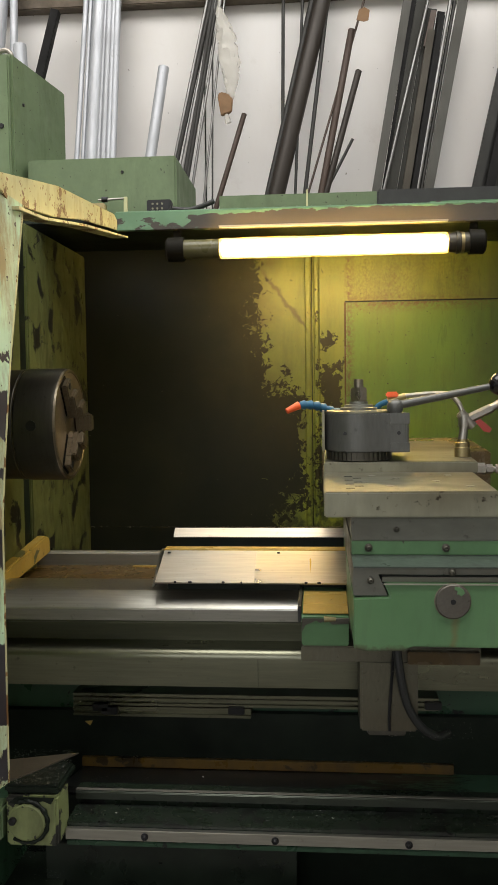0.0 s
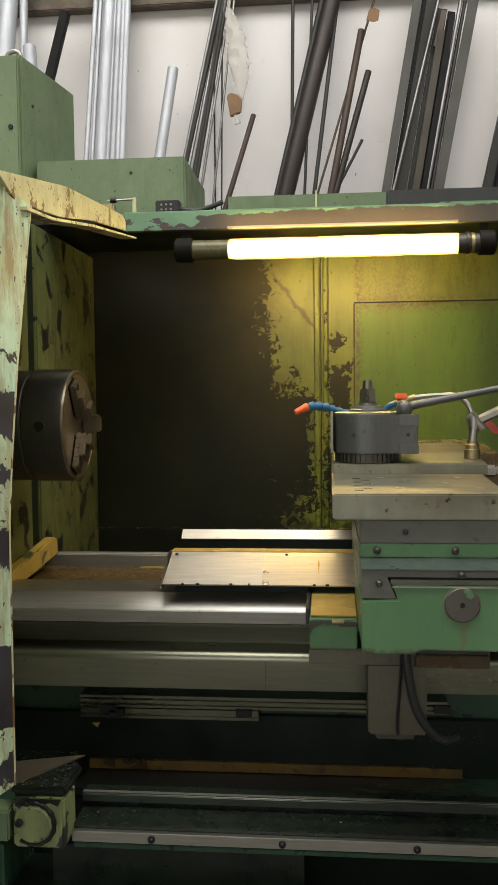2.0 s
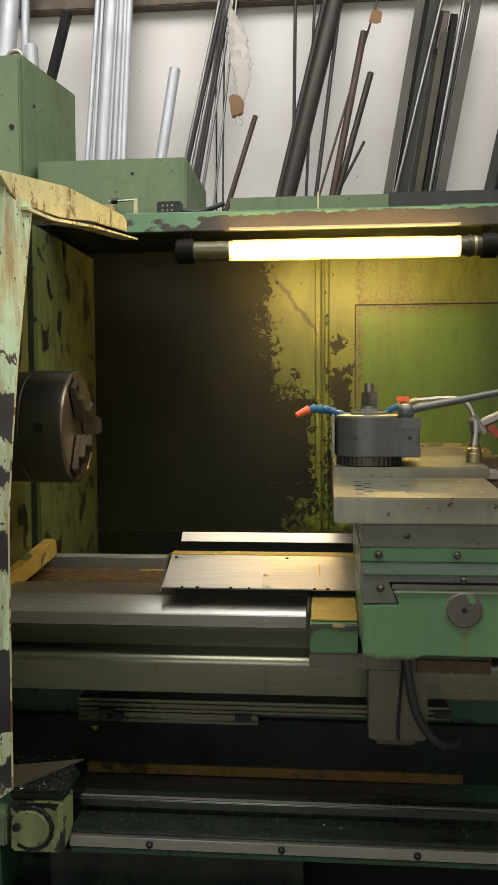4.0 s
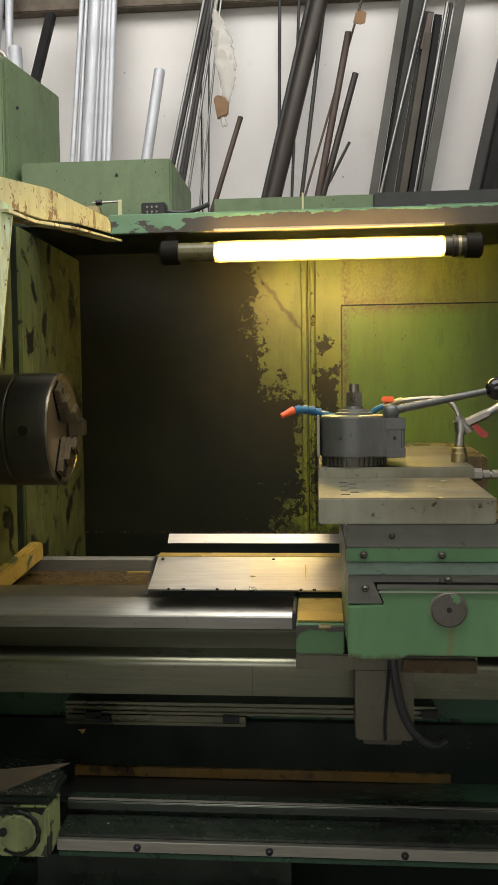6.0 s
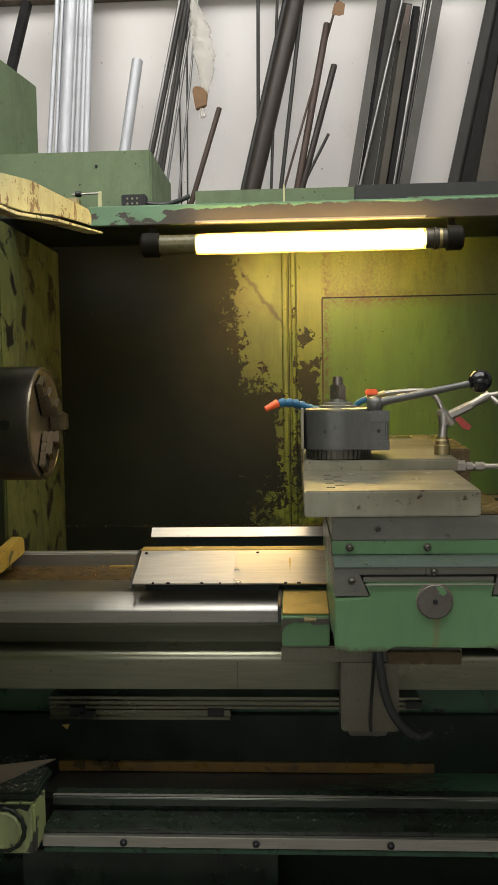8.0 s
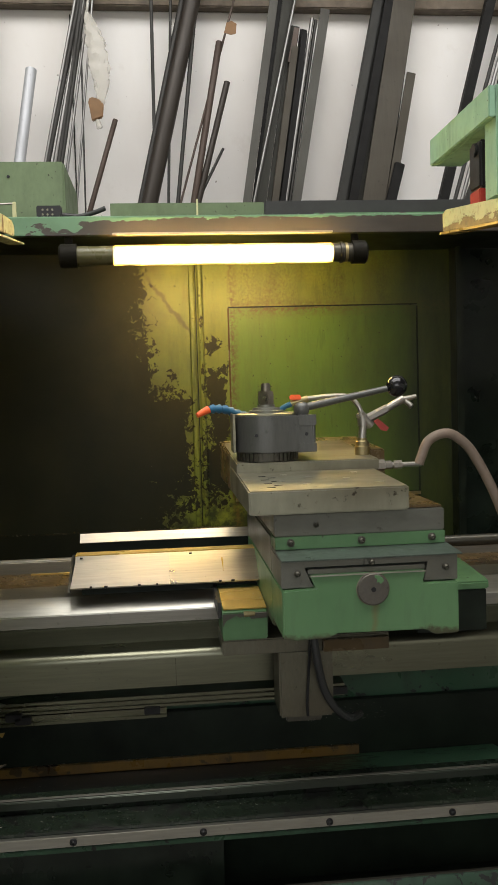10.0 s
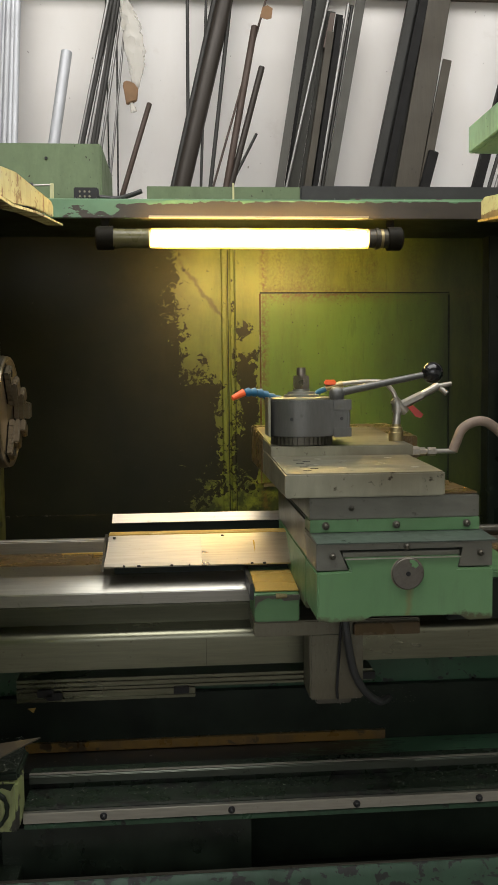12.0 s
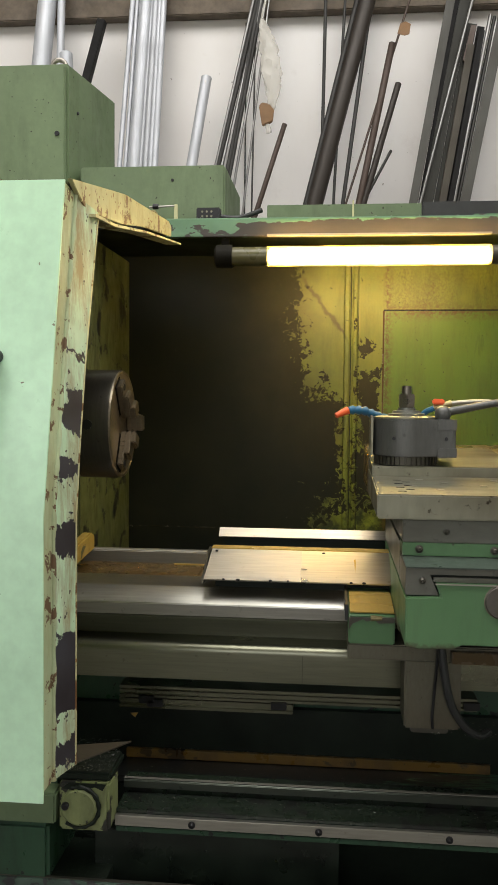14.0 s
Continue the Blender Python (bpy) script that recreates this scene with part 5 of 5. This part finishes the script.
def bar(p0, p1, r, mat, shape, label):
    """Bar stock from the floor up to the wall: round, tube, square or flat."""
    p0, p1 = Vector(p0), Vector(p1)
    if shape in "rt":
        bm = rod(p0, p1, r, None, 20, r * 0.12)
        if shape == "t":
            rod(p1 - (p1 - p0).normalized() * 0.002, p1 + (p1 - p0).normalized() * 0.0008, r * 0.75, None, 20, 0, bm)
    else:
        d = (p1 - p0).normalized()
        u = d.cross(Vector((0, 1, 0))).normalized()
        v = d.cross(u)
        h = r if shape == "q" else 0.004
        bm = bmesh.new()
        ring = [[bm.verts.new(c + u * a * r + v * b * h) for a, b in ((-1, -1), (1, -1), (1, 1), (-1, 1))] for c in (p0, p1)]
        bm.faces.new(ring[0]), bm.faces.new(ring[1][::-1])
        for k in range(4):
            bm.faces.new((ring[0][k], ring[1][k], ring[1][(k + 1) % 4], ring[0][(k + 1) % 4]))
        bmesh.ops.recalc_face_normals(bm, faces=bm.faces)
        bevel(bm, min(h, r) * 0.15)
    name = {"r": "round_bar", "t": "metal_tube", "q": "square_bar", "f": "flat_bar"}[shape]
    return single(name, bm, MATS[mat], label, "metal bar", "bar stock leaning on the wall")


bar((-1.114, 2.790, 0), (-0.893, 3.041, 2.950), 0.0304, "ALU", "r", "thick bright aluminium bar leaning on the white wall")
bar((-0.865, 2.790, 0), (-0.883, 3.041, 2.950), 0.0125, "ALU", "r", "thin aluminium bar leaning on the white wall")
bar((-0.678, 2.790, 0), (-0.862, 2.988, 2.327), 0.0215, "ALU", "t", "short aluminium tube leaning on the white wall")
bar((-1.339, 2.790, 0), (-0.744, 2.996, 2.429), 0.0134, "BLACK", "q", "short black square bar leaning on the wall")
bar((-0.795, 2.790, 0), (-0.618, 3.041, 2.950), 0.0081, "ALU", "r", "long thin aluminium bar leaning on the wall")
bar((-0.760, 2.790, 0), (-0.606, 3.041, 2.950), 0.0063, "ALU", "r", "long thin aluminium bar leaning on the wall")
bar((-0.736, 2.790, 0), (-0.576, 3.041, 2.950), 0.0215, "ALU", "r", "long bright round aluminium bar leaning on the wall")
bar((-0.680, 2.790, 0), (-0.549, 3.041, 2.950), 0.0116, "ALUD", "r", "long dull aluminium bar leaning on the wall")
bar((-0.631, 2.790, 0), (-0.529, 3.041, 2.950), 0.0107, "ALU", "r", "long thin aluminium bar leaning on the wall")
bar((-0.740, 2.790, 0), (-0.402, 2.980, 2.237), 0.0170, "ALU", "r", "short cut round aluminium bar leaning on the wall")
bar((-0.785, 2.790, 0), (-0.142, 3.041, 2.950), 0.0072, "DARK", "r", "long dark drawn steel rod leaning in a bundle")
bar((-0.726, 2.790, 0), (-0.140, 3.041, 2.950), 0.0081, "STEEL", "r", "long steel rod leaning in a bundle")
bar((-0.654, 2.790, 0), (-0.147, 3.041, 2.950), 0.0063, "DARK", "r", "long dark drawn steel rod leaning in a bundle")
bar((-0.604, 2.790, 0), (-0.144, 3.041, 2.950), 0.0045, "STEEL", "r", "long thin steel rod leaning in a bundle")
bar((-0.473, 2.790, 0), (-0.157, 3.041, 2.950), 0.0036, "STEEL", "r", "long thin steel rod leaning in a bundle")
bar((-0.261, 2.790, 0), (-0.246, 3.041, 2.950), 0.0027, "DARK", "r", "thin straight steel wire rod against the wall")
bar((-0.793, 2.790, 0), (-0.152, 2.967, 2.081), 0.0081, "RUSTY", "r", "short brownish steel rod leaning on the wall")
bar((-0.055, 2.790, 0), (-0.025, 3.041, 2.950), 0.0054, "DARK", "r", "upright dark thin steel rod against the wall")
bar((-0.078, 2.790, 0), (0.052, 3.041, 2.950), 0.0045, "DARK", "r", "upright dark thin steel rod against the wall")
bar((-0.515, 2.790, 0), (0.183, 3.041, 2.950), 0.0089, "DARK", "r", "long dark steel bar beside a thick one")
bar((-0.500, 2.790, 0), (0.218, 3.041, 2.950), 0.0259, "DARKB", "r", "thick dark brown round steel bar leaning on the wall")
bar((-0.195, 2.790, 0), (0.171, 3.041, 2.950), 0.0063, "DARK", "r", "long dark steel rod leaning on the wall")
bar((-0.271, 2.790, 0), (0.178, 2.988, 2.327), 0.0107, "RUSTY", "r", "rusty brown steel bar with a cut top end")
bar((-0.502, 2.790, 0), (0.375, 3.041, 2.950), 0.0036, "RUSTY", "r", "thin rusty rod that carries a paper tag")
bar((-0.407, 2.790, 0), (0.198, 2.977, 2.200), 0.0098, "DARKB", "r", "short dark brown steel bar leaning on the wall")
bar((-0.854, 2.790, 0), (0.178, 2.959, 1.991), 0.0045, "DARK", "r", "short thin dark rod leaning on a bar")
bar((0.129, 2.790, 0), (0.800, 3.041, 2.950), 0.0134, "DARKF", "q", "dark steel square tube leaning on the wall")
bar((0.169, 2.790, 0), (0.838, 3.041, 2.950), 0.0143, "BLACK", "f", "black steel flat leaning behind wider ones")
bar((0.288, 2.790, 0), (0.873, 3.041, 2.950), 0.0358, "FLATB", "f", "wide grey brown steel flat leaning on the wall")
bar((0.311, 2.790, 0), (0.789, 2.979, 2.232), 0.0143, "FLATB", "f", "shorter brown steel flat beside the wide one")
bar((0.178, 2.790, 0), (0.737, 2.955, 1.939), 0.0161, "BLACK", "q", "short dark steel block leaning on the flats")
bar((0.350, 2.790, 0), (1.200, 3.041, 2.950), 0.0152, "BLACK", "q", "black steel angle bar leaning on the wall")
bar((0.326, 2.790, 0), (1.278, 3.041, 2.950), 0.0063, "DARK", "r", "dark steel rod in a bundle of bars")
bar((0.358, 2.790, 0), (1.295, 3.041, 2.950), 0.0063, "STEEL", "r", "bright steel rod in a bundle of bars")
bar((0.394, 2.790, 0), (1.311, 3.041, 2.950), 0.0072, "DARK", "r", "dark steel rod in a bundle of bars")
bar((0.440, 2.790, 0), (1.325, 3.041, 2.950), 0.0072, "STEEL", "r", "bright steel rod in a bundle of bars")
bar((0.154, 2.790, 0), (1.444, 3.041, 2.950), 0.0063, "DARK", "q", "dark steel bar leaning across the bundle")
bar((0.178, 2.790, 0), (1.463, 3.041, 2.950), 0.0072, "STEEL", "r", "shiny ribbed steel bar leaning on the wall")

bar((-0.778, 2.790, 0), (-0.158, 3.041, 2.950), 0.0054, "STEEL", "r", "long steel rod leaning in a bundle")
bar((-0.663, 2.790, 0), (-0.156, 3.041, 2.950), 0.0089, "DARK", "r", "long dark drawn steel rod leaning in a bundle")
bar((0.148, 2.812, 0), (0.819, 3.062, 2.950), 0.0125, "DARKF", "f", "dark steel flat leaning behind wider ones")
bar((0.209, 2.812, 0), (0.855, 3.062, 2.950), 0.0179, "FLATD", "f", "dark grey steel flat leaning behind wider ones")
bar((0.340, 2.812, 0), (0.896, 3.062, 2.950), 0.0125, "FLATD", "f", "dark steel flat beside the wide one")
bar((-0.704, 2.790, 0), (-0.561, 3.041, 2.950), 0.0089, "ALUD", "r", "long dull aluminium bar leaning on the wall")
bar((-0.657, 2.790, 0), (-0.537, 3.041, 2.950), 0.0081, "ALU", "r", "long thin aluminium bar leaning on the wall")
bar((-0.065, 2.790, 0), (0.439, 3.041, 2.950), 0.0131, "FLAT", "f", "long grey steel flat leaning on the wall")
bar((-0.027, 2.802, 0), (0.460, 3.053, 2.950), 0.0112, "BLACK", "f", "long black steel flat in a dense bundle")
bar((-0.174, 2.778, 0), (0.540, 3.029, 2.950), 0.0046, "STEEL", "r", "long bright steel rod across the flats")
bar((-0.034, 2.796, 0), (0.488, 3.047, 2.950), 0.0178, "FLATD", "f", "dark olive grey steel flat in a dense bundle")
bar((0.026, 2.794, 0), (0.417, 2.991, 2.313), 0.0111, "FLATB", "q", "olive brown square bar in a dense bundle")
bar((0.053, 2.786, 0), (0.448, 2.986, 2.354), 0.0093, "BLACK", "q", "black perforated square bar leaning on the wall")
bar((0.034, 2.782, 0), (0.474, 2.986, 2.401), 0.0058, "STEEL", "r", "bright round steel bar with a cut top end")
bar((0.041, 2.794, 0), (0.488, 2.998, 2.401), 0.0056, "DARK", "r", "dark round steel bar in a dense bundle")
bar((0.051, 2.794, 0), (0.520, 3.002, 2.436), 0.0150, "FLAT", "f", "long plain grey steel flat leaning on the wall")
bar((0.400, 2.982, 2.262), (0.425, 2.9905, 2.372), 0.0085, "RUSTY", "f", "rusty flat offcut wedged among the bars")
bar((0.008, 2.806, 0), (0.422, 3.009, 2.385), 0.0149, "FLATD", "f", "dark olive grey steel flat in a dense bundle")
bar((0.043, 2.804, 0), (0.449, 3.006, 2.374), 0.0112, "BLACK", "f", "black steel flat in a dense bundle")

# bag of offcuts and paper tag hung among the bars
bag = thing("hanging_bag", (-0.205, 2.965, 2.05), "wrinkled clear plastic bag with brown card end", "bag")
random.seed(4)
bm = bmesh.new()
rings = []
for k in range(26):
    f = k / 25
    r = 0.006 + 0.026 * math.sin(math.pi * min(1, f * 1.08)) ** 0.8
    c = Vector((-0.226 + 0.036 * math.sin(f * 2.2), 2.955 - 0.012 * math.sin(f * 3), 2.40 - 0.31 * f))
    rings.append([bm.verts.new(c + Vector((math.cos(a) * r * random.uniform(0.72, 1.12), math.sin(a) * r * 0.5 * random.uniform(0.6, 1.3), random.uniform(-0.003, 0.003)))) for a in (2 * math.pi * j / 18 for j in range(18))])
for a, b in zip(rings, rings[1:]):
    for j in range(18):
        bm.faces.new((a[j], a[(j + 1) % 18], b[(j + 1) % 18], b[j]))
part("film", bm, FILM, bag, "wrinkled clear film")
part("card", prism([(-0.232, 2.130), (-0.224, 2.142), (-0.196, 2.136), (-0.185, 2.120), (-0.189, 2.082), (-0.222, 2.070)], 2.942, 2.958, "y", 0.003), CARD, bag, "crumpled brown card")
part("knot", hose([(-0.226, 2.955, 2.40), (-0.222, 2.958, 2.43), (-0.205, 2.985, 2.52)], 0.004, 8), FILM, bag)
bm = rod((-0.206, 2.95, 2.075), (-0.200, 2.95, 2.05), 0.007, 0.010, 9)
part("tail", bm, FILM, bag)
tag = single("paper_tag", sheet([(0.190, 2.942, 2.336), (0.212, 2.942, 2.330), (0.226, 2.943, 2.334), (0.230, 2.944, 2.364), (0.214, 2.942, 2.372), (0.198, 2.942, 2.366)], 0.002, (0, 1, 0)), CARD, "small brown paper tag on a thin rod", "tag")
single("wall_joint", box(-0.292, -0.288, 3.0955, 3.0985, 0.02, 2.45, 0.0005), VOID, "dark open joint between wall boards", "joint", kind="structure")


def swarf(name, places, count, size, mat, label):
    """Curled chips strewn over flat places, each place x0, x1, y0, y1 and the height at y0 and at y1."""
    verts, faces = [], []
    for _ in range(count):
        x0, x1, y0, y1, z0, z1 = random.choice(places)
        f = random.random()
        c = Vector((random.uniform(x0, x1), y0 + f * (y1 - y0), z0 + f * (z1 - z0) + 0.0006))
        m = Matrix.Translation(c) @ Matrix.Rotation(random.uniform(0, 6.3), 4, "Z") @ Matrix.Rotation(random.uniform(-0.5, 0.5), 4, "X")
        n = len(verts)
        a, w = size * random.uniform(0.5, 1.6), size * random.uniform(0.15, 0.4)
        for u, h in ((-a, 0.0), (0.0, a * 0.5), (a, a * 0.1)):
            verts += [m @ Vector((u, -w, h)), m @ Vector((u, w, h))]
        faces += [(n, n + 1, n + 3, n + 2), (n + 2, n + 3, n + 5, n + 4)]
    me = bpy.data.meshes.new(name)
    me.from_pydata([tuple(v) for v in verts], [], faces)
    me.materials.append(mat)
    return tagged(new(name, me), label, "swarf", kind="stuff")


random.seed(11)
swarf("bright_swarf", [(-0.36, 0.50, 1.64, 1.76, 0.581, 0.555), (-0.36, 0.30, 1.763, 1.770, 0.573, 0.573), (-0.5, -0.22, 1.82, 2.08, 0.853, 0.853), (-0.5, 0.0, 1.722, 1.79, 0.8907, 0.8907), (-0.40, -0.33, 1.515, 1.60, 0.637, 0.637), (-0.32, 0.5, 1.56, 1.60, 0.567, 0.567), (-0.30, 0.48, 2.072, 2.084, 1.607, 1.607)], 900, 0.0015, CHROME, "tiny bright metal chips strewn over the lathe")
swarf("dark_swarf", [(-0.41, -0.325, 1.515, 1.60, 0.637, 0.637), (-0.44, -0.33, 1.505, 1.60, 0.471, 0.50), (-0.43, -0.33, 1.51, 1.61, 0.637, 0.650)], 1500, 0.0016, OILBLACK, "black oily curled swarf heaped by the bracket")
swarf("grey_swarf", [(-0.41, -0.325, 1.515, 1.60, 0.638, 0.638), (-0.44, -0.33, 1.505, 1.60, 0.474, 0.50)], 90, 0.0011, STEEL, "grey curled swarf heaped by the bracket")
swarf("oily_swarf", [(0.17, 0.30, 1.545, 1.60, 0.708, 0.712), (0.02, 0.11, 1.60, 1.68, 0.897, 0.901), (0.155, 0.20, 1.552, 1.56, 0.80, 0.86)], 160, 0.0013, CHROME, "bright curled swarf caught on the oily carriage")
swarf("brown_swarf", [(0.10, 0.32, 2.441, 2.449, 0.9565, 0.9565), (0.02, 0.14, 2.425, 2.448, 0.8845, 0.8845), (-0.52, 0.0, 2.424, 2.448, 0.8845, 0.8845)], 420, 0.0026, BROWNOIL, "oil-brown curled swarf caught along the guard")
